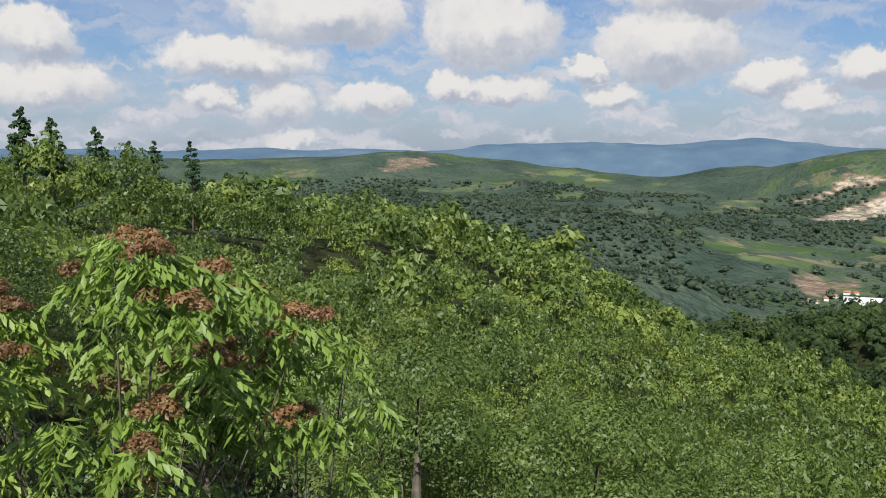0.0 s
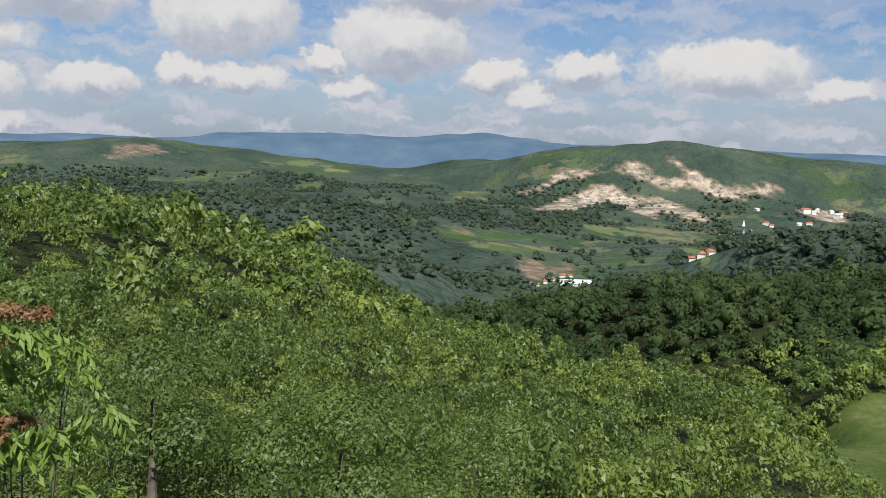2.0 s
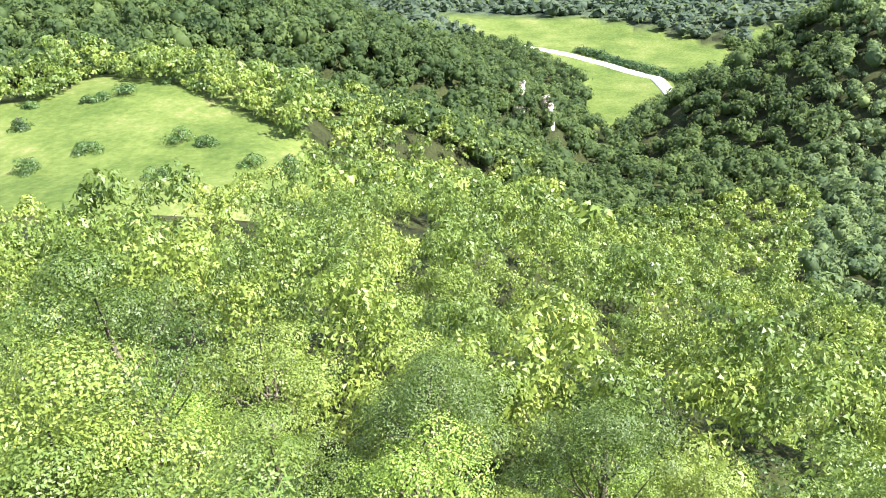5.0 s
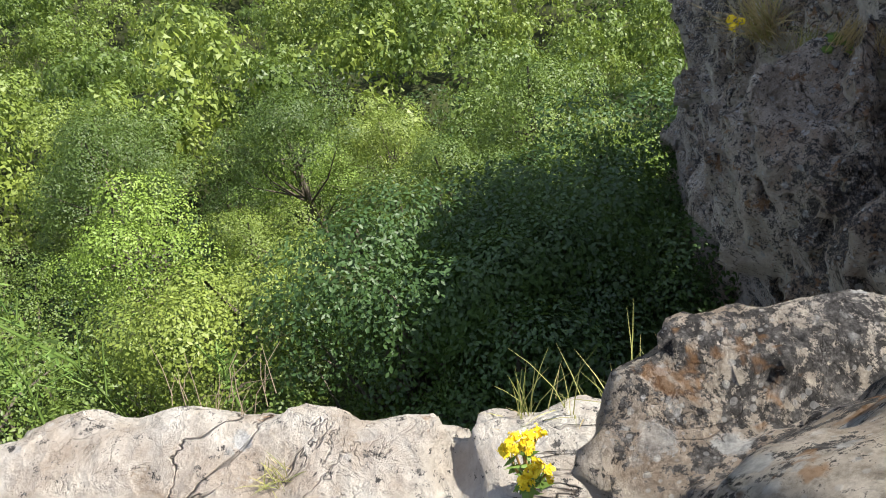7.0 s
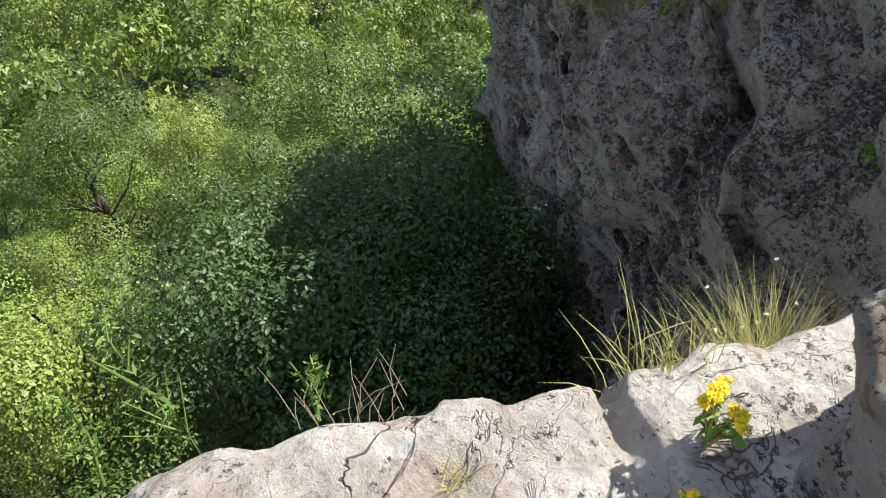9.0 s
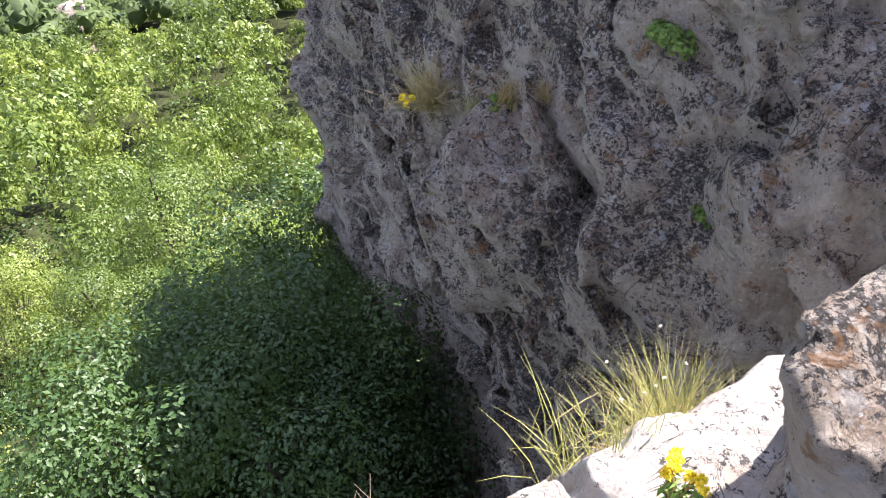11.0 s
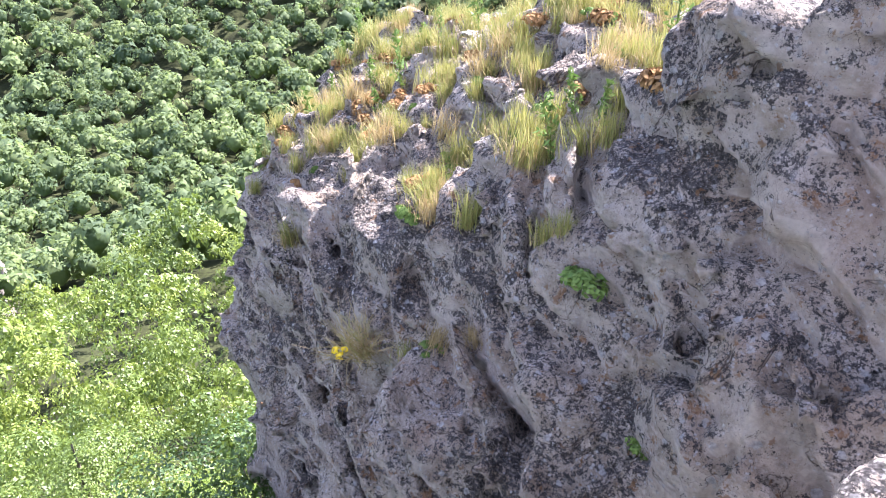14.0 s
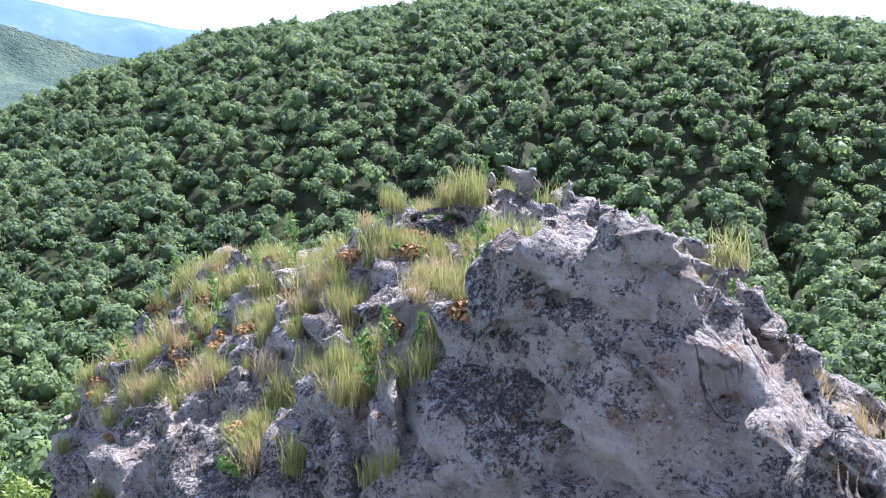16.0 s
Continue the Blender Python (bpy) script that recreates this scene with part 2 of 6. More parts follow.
def ground_material():
    """Forest floor, meadow grass, fields and bare earth by land cover; relief of crowns far off."""
    m, N = material("hillside")
    p = N.n("ShaderNodeNewGeometry").outputs["Position"]
    cov = N.n("ShaderNodeAttribute", attribute_name="cover").outputs["Color"]
    s = N.n("ShaderNodeSeparateColor", {0: cov})
    crowns = N.math("ADD", N.voronoi(p, 0.12), N.math("MULTIPLY", N.voronoi(p, 0.045), 1.2))
    stand = N.noise(p, 0.006, 5.0, 0.6)
    # far woodland's grey-blue tone carries the haze in its base colour
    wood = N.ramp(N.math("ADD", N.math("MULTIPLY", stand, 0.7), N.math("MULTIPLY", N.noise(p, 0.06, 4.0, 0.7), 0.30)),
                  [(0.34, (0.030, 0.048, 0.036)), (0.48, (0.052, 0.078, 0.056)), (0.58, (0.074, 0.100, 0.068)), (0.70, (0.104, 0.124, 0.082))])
    grass = N.ramp(N.math("ADD", N.math("MULTIPLY", N.noise(p, 0.05, 5.0, 0.65), 0.55), N.math("MULTIPLY", N.noise(p, 0.7, 6.0, 0.75), 0.45)),
                   [(0.36, (0.042, 0.070, 0.016)), (0.47, (0.076, 0.108, 0.026)), (0.55, (0.104, 0.136, 0.036)), (0.64, (0.180, 0.172, 0.075))])
    parcel = N.n("ShaderNodeTexVoronoi", {"Vector": N.n("ShaderNodeMapping", {0: p, 2: (0, 0, 0.5), 3: (1, 1.9, 1)}).outputs[0], "Scale": 0.0085})
    fcol = N.ramp(N.n("ShaderNodeSeparateColor", {0: parcel.outputs[1]}).outputs[0],
                  [(0.0, (0.055, 0.095, 0.030)), (0.3, (0.085, 0.125, 0.045)), (0.6, (0.125, 0.155, 0.065)), (0.8, (0.175, 0.165, 0.085)), (1.0, (0.06, 0.095, 0.04))], "CONSTANT")
    fcol = N.mix(N.ramp(N.noise(p, 0.02, 6.0, 0.7), [(0.5, 0.0), (0.56, 1.0)]), fcol, wood)
    bare = N.ramp(N.noise(p, 0.025, 8.0, 0.75), [(0.32, (0.10, 0.11, 0.07)), (0.45, (0.34, 0.27, 0.20)), (0.58, (0.56, 0.46, 0.35)), (0.75, (0.70, 0.64, 0.56))])
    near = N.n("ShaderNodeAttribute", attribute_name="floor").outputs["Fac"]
    # leaf litter, darkened so the shade between crowns is in the floor colour
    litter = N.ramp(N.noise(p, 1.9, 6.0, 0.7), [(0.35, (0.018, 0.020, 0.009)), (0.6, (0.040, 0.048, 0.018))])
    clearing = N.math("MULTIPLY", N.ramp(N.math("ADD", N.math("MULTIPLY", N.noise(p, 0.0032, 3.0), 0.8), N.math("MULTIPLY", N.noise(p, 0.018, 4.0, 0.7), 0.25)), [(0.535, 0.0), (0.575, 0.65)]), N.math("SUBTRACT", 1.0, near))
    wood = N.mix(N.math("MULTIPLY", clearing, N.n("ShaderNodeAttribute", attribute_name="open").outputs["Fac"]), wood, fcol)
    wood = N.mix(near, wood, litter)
    c = N.mix(s.outputs[0], wood, grass)
    c = N.mix(s.outputs[1], c, fcol)
    soil = N.ramp(N.noise(p, 0.05, 7.0, 0.75), [(0.3, (0.09, 0.08, 0.05)), (0.5, (0.24, 0.17, 0.12)), (0.7, (0.38, 0.29, 0.22))])
    bare = N.mix(N.math("MULTIPLY", N.math("SUBTRACT", s.outputs[2], 0.5), 2.0, clamp=True), soil, bare)
    worn = N.ramp(N.noise(p, 0.03, 7.0, 0.72), [(0.40, 0.15), (0.53, 1.0)])
    c = N.mix(N.math("MULTIPLY", N.math("MULTIPLY", s.outputs[2], 2.0, clamp=True), worn), c, bare)
    rough_land = N.math("SUBTRACT", 1.0, N.math("MAXIMUM", s.outputs[0], N.math("MULTIPLY", s.outputs[1], 0.8)), clamp=True)
    finish(N, c, 0.95, N.math("MULTIPLY", N.math("MULTIPLY", crowns, -1.0), rough_land), 0.9, 5.0, spec=0.1)
    return m


MAT_GROUND = ground_material()


def rock_material(name, pale=0.0, crust=0.5, white=0.5):
    """Weathered limestone: grey and beige stone, black crusts, white and rusty lichen spots."""
    m, N = material(name)
    p0 = N.n("ShaderNodeTexCoord").outputs["Object"]
    warp = N.n("ShaderNodeVectorMath", {0: N.noise(p0, 5.0, 4.0, 0.65, out=1), 1: (0.04, 0.04, 0.04)}, operation="MULTIPLY").outputs[0]
    p = N.n("ShaderNodeVectorMath", {0: p0, 1: warp}, operation="ADD").outputs[0]
    stone = N.ramp(N.noise(p, 3.0, 9.0, 0.75), [(0.32, (0.34, 0.27, 0.20)), (0.45, (0.56, 0.485, 0.395)), (0.56, (0.69, 0.62, 0.53)), (0.70, (0.79, 0.74, 0.66))])
    fresh = N.ramp(N.noise(p, 6.0, 9.0, 0.75), [(0.32, (0.30, 0.24, 0.18)), (0.44, (0.58, 0.52, 0.445)), (0.60, (0.75, 0.705, 0.63))])
    c = N.mix(pale, stone, fresh)
    c = N.mix(1.0, c, N.ramp(N.math("ADD", N.math("MULTIPLY", N.noise(p, 26.0, 6.0, 0.8), 0.7), N.math("MULTIPLY", N.noise(p, 90.0, 3.0, 0.7), 0.3)), [(0.38, (0.50, 0.48, 0.46)), (0.50, (0.86, 0.85, 0.84)), (0.60, (1.0, 1.0, 1.0))]), "MULTIPLY") if pale < 0.5 else c
    brown = N.ramp(N.noise(p, 1.7, 6.0, 0.7), [(0.46, 0.0), (0.64, 0.65)])
    c = N.mix(brown, c, (0.32, 0.225, 0.155))
    zone = N.noise(p0, 0.75, 3.0, 0.5)
    up = N.n("ShaderNodeSeparateXYZ", {0: N.n("ShaderNodeNewGeometry").outputs["Normal"]}).outputs[2]
    under = N.ramp(N.math("ADD", up, N.math("MULTIPLY", N.math("SUBTRACT", zone, 0.5), 0.8)), [(-0.0, 0.0), (0.05, 0.35), (0.45, 1.0)])
    bare = N.math("MULTIPLY", N.math("SUBTRACT", 1.0, under), 0.75)
    c = N.mix(bare, c, N.ramp(N.noise(p, 4.0, 9.0, 0.75), [(0.32, (0.38, 0.31, 0.24)), (0.46, (0.60, 0.53, 0.45)), (0.62, (0.76, 0.71, 0.63))]))
    black = N.math("ADD", N.math("ADD", N.math("MULTIPLY", zone, 0.34), N.math("MULTIPLY", N.noise(p, 13.0, 6.0, 0.82), 0.64)), N.math("MULTIPLY", N.noise(p, 44.0, 4.0, 0.8), 0.52))
    cut = 0.76 + 0.16 * (0.5 - crust)
    black = N.math("SUBTRACT", black, N.math("MULTIPLY", bare, 0.13))
    dark = N.ramp(black, [(cut - 0.018, 0.0), (cut + 0.022, 0.96)])
    c = N.mix(dark, c, N.ramp(N.noise(p, 45.0, 4.0, 0.8), [(0.36, (0.024, 0.023, 0.023)), (0.50, (0.075, 0.071, 0.069)), (0.66, (0.24, 0.225, 0.21))]))
    blot = N.math("ADD", N.voronoi(p, 8.0), N.math("MULTIPLY", N.noise(p, 26.0, 5.0, 0.75), 0.60))
    spread = N.ramp(N.noise(p, 2.3, 3.0, 0.6), [(0.50 - 0.12 * white, 0.0), (0.60 - 0.12 * white, 0.9)])
    c = N.mix(N.math("MULTIPLY", N.ramp(blot, [(0.46, 1.0), (0.52, 0.0)]), spread), c, N.ramp(N.noise(p, 30.0, 4.0, 0.75), [(0.35, (0.33, 0.33, 0.32)), (0.62, (0.66, 0.66, 0.64))]))
    disc = N.math("ADD", N.voronoi(p, 22.0), N.math("MULTIPLY", N.noise(p, 34.0, 5.0, 0.78), 0.95))
    where = N.ramp(N.noise(p, 4.5, 4.0, 0.65), [(0.56 - 0.18 * white, 0.0), (0.66 - 0.18 * white, 0.95)])
    c = N.mix(N.math("MULTIPLY", N.ramp(disc, [(0.66, 1.0), (0.73, 0.0)]), where), c, N.ramp(N.noise(p, 40.0, 4.0, 0.75), [(0.35, (0.36, 0.35, 0.335)), (0.62, (0.74, 0.73, 0.70))]))
    dots = N.ramp(N.math("ADD", N.voronoi(p, 55.0), N.math("MULTIPLY", N.noise(p, 9.0, 2.0), 0.6)), [(0.44, 1.0), (0.50, 0.0)])
    c = N.mix(N.math("MULTIPLY", dots, 0.15 + 0.35 * white), c, (0.60, 0.585, 0.56))
    rust = N.math("MULTIPLY", N.ramp(N.math("ADD", N.noise(p, 7.5, 4.0, 0.65), N.math("MULTIPLY", N.noise(p, 40.0, 3.0), 0.30)), [(0.765 + 0.035 * pale, 0.0), (0.82 + 0.035 * pale, 1.0)]), 0.7)
    c = N.mix(rust, c, N.mix(N.noise(p, 25.0, 3.0), (0.20, 0.095, 0.04), (0.42, 0.24, 0.11)))
    vein = N.math("ABSOLUTE", N.math("SUBTRACT", N.noise(p0, 2.6 if pale > 0.5 else 1.1, 5.0, 0.6, dist=0.8), 0.5))
    gap = N.math("MULTIPLY", N.ramp(vein, [(0.0, 1.0), (0.010, 0.0)]), N.ramp(N.noise(p0, 2.1, 2.0), [(0.42, 0.0), (0.55, 1.0)]))
    fine = N.math("ABSOLUTE", N.math("SUBTRACT", N.noise(p0, 8.5 if pale > 0.5 else 4.0, 4.0, 0.6, dist=1.0), 0.5))
    gap = N.math("MAXIMUM", gap, N.math("MULTIPLY", N.ramp(fine, [(0.0, 0.55), (0.009, 0.0)]), N.ramp(N.noise(p0, 4.0, 2.0), [(0.50, 0.0), (0.62, 1.0)])))
    c = N.mix(N.math("MULTIPLY", gap, 0.85), c, (0.055, 0.042, 0.034))
    h = N.math("ADD", N.noise(p, 9.0, 11.0, 0.80), N.math("MULTIPLY", N.voronoi(p, 24.0), 0.45))
    h = N.math("SUBTRACT", h, N.math("MULTIPLY", gap, 0.5))
    finish(N, c, 0.93, h, 1.0, 0.05 if pale > 0.5 else 0.14, spec=0.15)
    return m


MAT_ROCK = rock_material("lichen_limestone", 0.12, 0.50, 0.60)
MAT_FRESH = rock_material("fresh_limestone", 0.45, 0.10, 0.3)
MAT_LEDGE = rock_material("pale_limestone", 1.0, 0.12, 0.15)
MAT_BOULDER = rock_material("spotted_limestone", 0.25, 0.62, 0.85)
MAT_PALE = leaf_material("willow_leaf", (0.12, 0.16, 0.07), (0.20, 0.25, 0.12), (0.30, 0.34, 0.18))


# ---- helpers of the build ----
def mesh_object(name, verts, faces, mat, parent=None, smooth=False, tint=None):
    """Verts and faces (all of one corner count) as one mesh object."""
    me = bpy.data.meshes.new(name)
    v, f = np.asarray(verts, np.float32), np.asarray(faces, np.int32)
    k = f.shape[1]
    me.vertices.add(len(v))
    me.vertices.foreach_set("co", v.ravel())
    me.loops.add(f.size)
    me.loops.foreach_set("vertex_index", f.ravel())
    me.polygons.add(len(f))
    me.polygons.foreach_set("loop_start", np.arange(0, f.size, k, dtype=np.int32))
    me.update(calc_edges=True)
    if smooth:
        me.polygons.foreach_set("use_smooth", np.ones(len(f), bool))
    if tint is not None:
        a = me.attributes.new("tint", "FLOAT", "POINT")
        a.data.foreach_set("value", np.asarray(tint, np.float32))
    me.materials.append(mat)
    me.update()
    ob = new(name, me)
    if parent is not None:
        ob.parent = parent
    return ob


LAT = np.random.RandomState(5).rand(32, 32, 32)


def lattice(p):
    """Smooth value noise, -1 to 1, at points p (n, 3)."""
    i = np.floor(p).astype(int)
    f = p - i
    f = f * f * (3 - 2 * f)
    out = 0
    for a in (0, 1):
        for b in (0, 1):
            for c in (0, 1):
                w = (f[:, 0] if a else 1 - f[:, 0]) * (f[:, 1] if b else 1 - f[:, 1]) * (f[:, 2] if c else 1 - f[:, 2])
                out = out + w * LAT[(i[:, 0] + a) % 32, (i[:, 1] + b) % 32, (i[:, 2] + c) % 32]
    return out * 2 - 1


def fbm(p, octaves=4, gain=0.5):
    out, amp = 0, 1.0
    for k in range(octaves):
        out = out + amp * lattice(p * 2.03 ** k + 7.7 * k)
        amp *= gain
    return out


CELL = np.random.RandomState(9).rand(24, 24, 24, 7)


def facets(p, size, tilt=0.5, step=0.16):
    """Broken blocks: every cell of rock has its own plane and offset."""
    q = p / size
    i = np.floor(q).astype(int)
    best = np.full(len(q), 9e9)
    out = np.zeros(len(q))
    for a in (-1, 0, 1):
        for b in (-1, 0, 1):
            for c in (-1, 0, 1):
                j = i + np.array([a, b, c])
                h = CELL[j[:, 0] % 24, j[:, 1] % 24, j[:, 2] % 24]
                d = q - j - h[:, :3]
                d2 = (d * d).sum(1)
                new_one = d2 < best
                best = np.where(new_one, d2, best)
                out = np.where(new_one, tilt * (d * (h[:, 3:6] - 0.5)).sum(1) + step * (h[:, 6] - 0.5), out)
    return out * size


def polar(az, r):
    return r * np.sin(np.radians(az)), r * np.cos(np.radians(az))


# ---- the land: crests and valley lines by bearing, distance and height ----
def crest(points, canopy=7.0):
    """Bearing, distance and angle of sight of a wooded skyline -> bearing, distance, ground height."""
    return [(a, r, r * math.tan(radians(e)) - canopy) for a, r, e in points]


LINES = [
    [(225, 4, -2.4), (260, 4, -2.2), (300, 4, -2.4), (325, 4.5, -4.5)],
    [(160, 3.0, -14), (175, 3.2, -14), (190, 3.5, -12)],
    [(0, 2.0, -8), (60, 1.8, -10), (120, 1.8, -11), (160, 2, -11)],
    [(345, 5, -9.5), (0, 5, -11), (40, 5, -12), (80, 5, -12.5), (120, 5, -14), (150, 5, -15)],
    [(205, 20, -9), (250, 20, -3), (300, 18, -4), (330, 14, -8), (350, 12, -11), (20, 11, -13), (60, 11, -14), (100, 11, -16), (130, 12, -18), (165, 14, -17)],
    [(220, 60, -10), (270, 60, -4), (300, 45, -4), (330, 32, -9), (0, 28, -15), (40, 27, -18), (80, 27, -22), (110, 25, -24), (135, 24, -26), (165, 30, -26)],
    [(330, 60, -8), (0, 70, -20), (20, 75, -26), (40, 70, -28), (60, 65, -31), (88, 66, -41), (105, 66, -44), (122, 60, -42), (150, 70, -46)],
    [(114, 97, -54), (125, 82, -47), (134, 76, -45)],
    crest([(300, 70, 3), (332, 85, 1.4), (345, 120, -2.4), (353, 145, -3.3), (0, 165, -4.5), (6, 185, -6.6), (12.4, 200, -8.8), (16.2, 205, -11.2), (19.8, 212, -12.5)]),
    [(22, 240, -62), (34, 190, -58), (42, 150, -50)],
    [(44, 125, -42.5), (48, 110, -41), (57, 108, -41), (66, 114, -43), (46, 160, -42.5), (52, 172, -42.5), (58, 172, -42.5), (67, 140, -44), (56, 140, -42)],
    [(73, 130, -55), (78, 160, -66), (83, 185, -80)],
    [(70, 185, -56), (76, 200, -64), (81, 215, -74), (85, 225, -84)],
    crest([(22.3, 265, -12.6), (26.3, 262, -10.5), (32, 262, -9), (42, 265, -8), (48, 265, -6.7), (54.8, 262, -6.2), (61, 258, -6.5), (65, 254, -8.1), (70.4, 250, -9.3), (75.6, 250, -11), (80, 250, -12.7), (84.3, 255, -14.5), (87.2, 262, -15.8)]),
    [(112, 112, -62), (104, 130, -68), (97, 150, -76), (90, 195, -93), (88.5, 270, -102), (89, 335, -105), (91, 400, -107), (89, 460, -108), (84, 525, -107), (96, 470, -108)],
    crest([(91, 285, -20.2), (93.3, 300, -17), (96, 310, -14.6), (100.4, 320, -11.7), (103.5, 330, -8.9), (112, 340, -6.5), (120, 350, -6.5), (126, 355, -6.5), (130, 370, -4.3), (135, 390, -1.3), (140, 405, 1.2), (144.4, 415, 2.6), (149, 425, 3), (154.4, 440, 4), (162.3, 460, 5.1), (176.7, 460, 4.1), (186, 460, 2.1), (205, 450, 0)], 6.0),
    [(120, 135, -70), (133, 130, -66), (150, 130, -62), (172, 130, -56), (200, 150, -45)],
    crest([(32, 610, -9.4), (36.7, 630, -8), (39.5, 650, -5.3), (43.5, 660, -4.6), (47.2, 660, -4.2), (52.6, 660, -3.4), (57.3, 660, -2.8), (61, 650, -3.6), (63.8, 630, -6.2)], 5.0),
    [(30, 420, -105), (40, 400, -92), (50, 400, -82), (60, 400, -85), (66, 400, -95), (74, 400, -104), (82, 420, -107)],
    [(66, 620, -96), (72, 800, -85), (66, 1000, -90), (68, 1400, -70), (62, 1000, -98), (58, 1300, -120), (76, 580, -100), (84, 570, -105), (100, 560, -100), (115, 560, -95), (130, 620, -100), (145, 700, -60)],
    crest([(66.5, 1900, -2.4), (70.2, 1600, -1.4), (73, 1450, -0.4), (77.1, 1300, 0.9), (80, 1200, 2.2), (88, 1100, 5.5), (98, 1000, 7.5), (110, 1000, 7.0)], 0.0),
    crest([(119, 3900, 5.2), (126, 3900, 4.6), (132.5, 3900, 3.7), (139.2, 3950, 2.3), (143, 4000, 2.0), (160, 4100, 1.0)], 0.0),
    [(121, 1000, -90), (128, 1500, -95), (134, 2200, -90), (140, 3000, -60), (150, 1500, -60), (170, 1500, -40)],
    [(20, 700, -165), (24, 900, -180), (28.5, 1100, -188), (33, 1500, -187), (38, 1900, -183), (44, 2300, -185), (52, 2000, -170), (45, 1200, -170), (18, 1150, -175)],
    [(350, 800, -120), (5, 900, -125), (14, 1000, -140)],
    crest([(348, 1500, -2.7), (355, 1450, -3.3), (1, 1450, -3.4), (8.4, 1450, -4.2), (14, 1400, -5.1), (19, 1350, -6.5)], 0.0),
    [(330, 2000, -130), (350, 2100, -130), (6, 2100, -125), (14, 2100, -125), (20, 2000, -140), (23, 1900, -150)],
    crest([(8, 2600, -1.9), (14, 2500, -2.6), (19, 2500, -3.2)], 0.0),
    crest([(335, 3100, -0.3), (343, 3100, -0.5), (353, 3050, -0.2), (357.5, 3000, 0.2), (1.8, 3000, -0.4), (8.4, 3000, -1.1), (12, 3100, -1.6)], 0.0),
    crest([(21, 2950, -1.0), (25, 2850, -0.2), (28.3, 2800, 0.1), (33.3, 2750, 0.85), (36.7, 2800, 0.3), (41.1, 2850, -0.1), (46.4, 2900, -0.5), (53.5, 2950, -0.9)], 0.0),
    [(22, 2250, -135), (28, 2250, -150), (34, 2250, -150), (40, 2300, -160), (47, 2400, -175), (56, 2500, -170)],
    [(330, 3700, -150), (0, 3700, -150), (15, 3600, -150), (30, 3600, -120), (50, 3600, -120), (65, 3000, -120), (80, 2600, -60), (105, 2500, -50), (155, 2600, -60)],
    crest([(318, 4600, 0.2), (338, 4600, 0.1), (347, 4600, 0.2), (356, 4600, 0.2), (3.7, 4600, 0.4), (9.8, 4600, 0.65), (15.8, 4600, 0.45), (20.8, 4600, 0.9), (26, 4600, 0.3), (34, 4600, 0.1), (48, 4600, 0.0), (52, 4600, -0.1), (55, 4500, -0.2), (60.8, 4300, 0.2), (63.1, 4300, -0.1), (66.8, 4000, 1.1), (69.4, 4000, 1.2), (71.2, 4000, 0.9), (74, 4000, 1.4), (77.1, 4000, 1.2), (90, 4000, 1.5), (120, 4200, 1.5), (150, 4400, 1.5), (190, 4500, 1), (240, 4500, 1), (290, 4500, 1)], 0.0),
    [(200, 900, -20), (240, 900, -60), (290, 900, -60), (315, 700, -60), (260, 250, -25), (220, 2500, -40), (270, 2500, -60), (310, 2500, -100)],
    [(332, 300, -60), (345, 330, -85), (0, 380, -105), (12, 400, -115), (310, 200, -25)],
]


def samples():
    out = []
    for line in LINES:
        for (a0, r0, z0), (a1, r1, z1) in zip(line, line[1:]):
            da = (a1 - a0 + 180) % 360 - 180
            gap = math.hypot(radians(da), math.log(r1 / r0))
            steps = max(1, int(gap / 0.035)) if gap < 0.75 else 1
            for k in range(steps):
                f = k / steps
                out.append((a0 + da * f, r0 * (r1 / r0) ** f, z0 + (z1 - z0) * f))
        out.append(line[-1])
    return np.array(out)


SAMPLES = samples()
SA, SU, SZ = (q.astype(np.float32) for q in (np.radians(SAMPLES[:, 0]), np.log(SAMPLES[:, 1]), SAMPLES[:, 2]))


SA = np.where(SA > np.float32(np.pi), SA - np.float32(2 * np.pi), SA)
TURN = np.float32(2 * np.pi)


# ravines down the opposite hill: bearing, drift, half width in degrees, depth
GULLIES = ((178.4, -3.2, 0.9, 15), (155.2, -0.4, 0.8, 8), (161.3, -0.6, 0.7, 5), (165.6, 0.9, 0.8, 7), (147.0, -1.4, 0.8, 4), (139.5, -2.0, 0.8, 4))


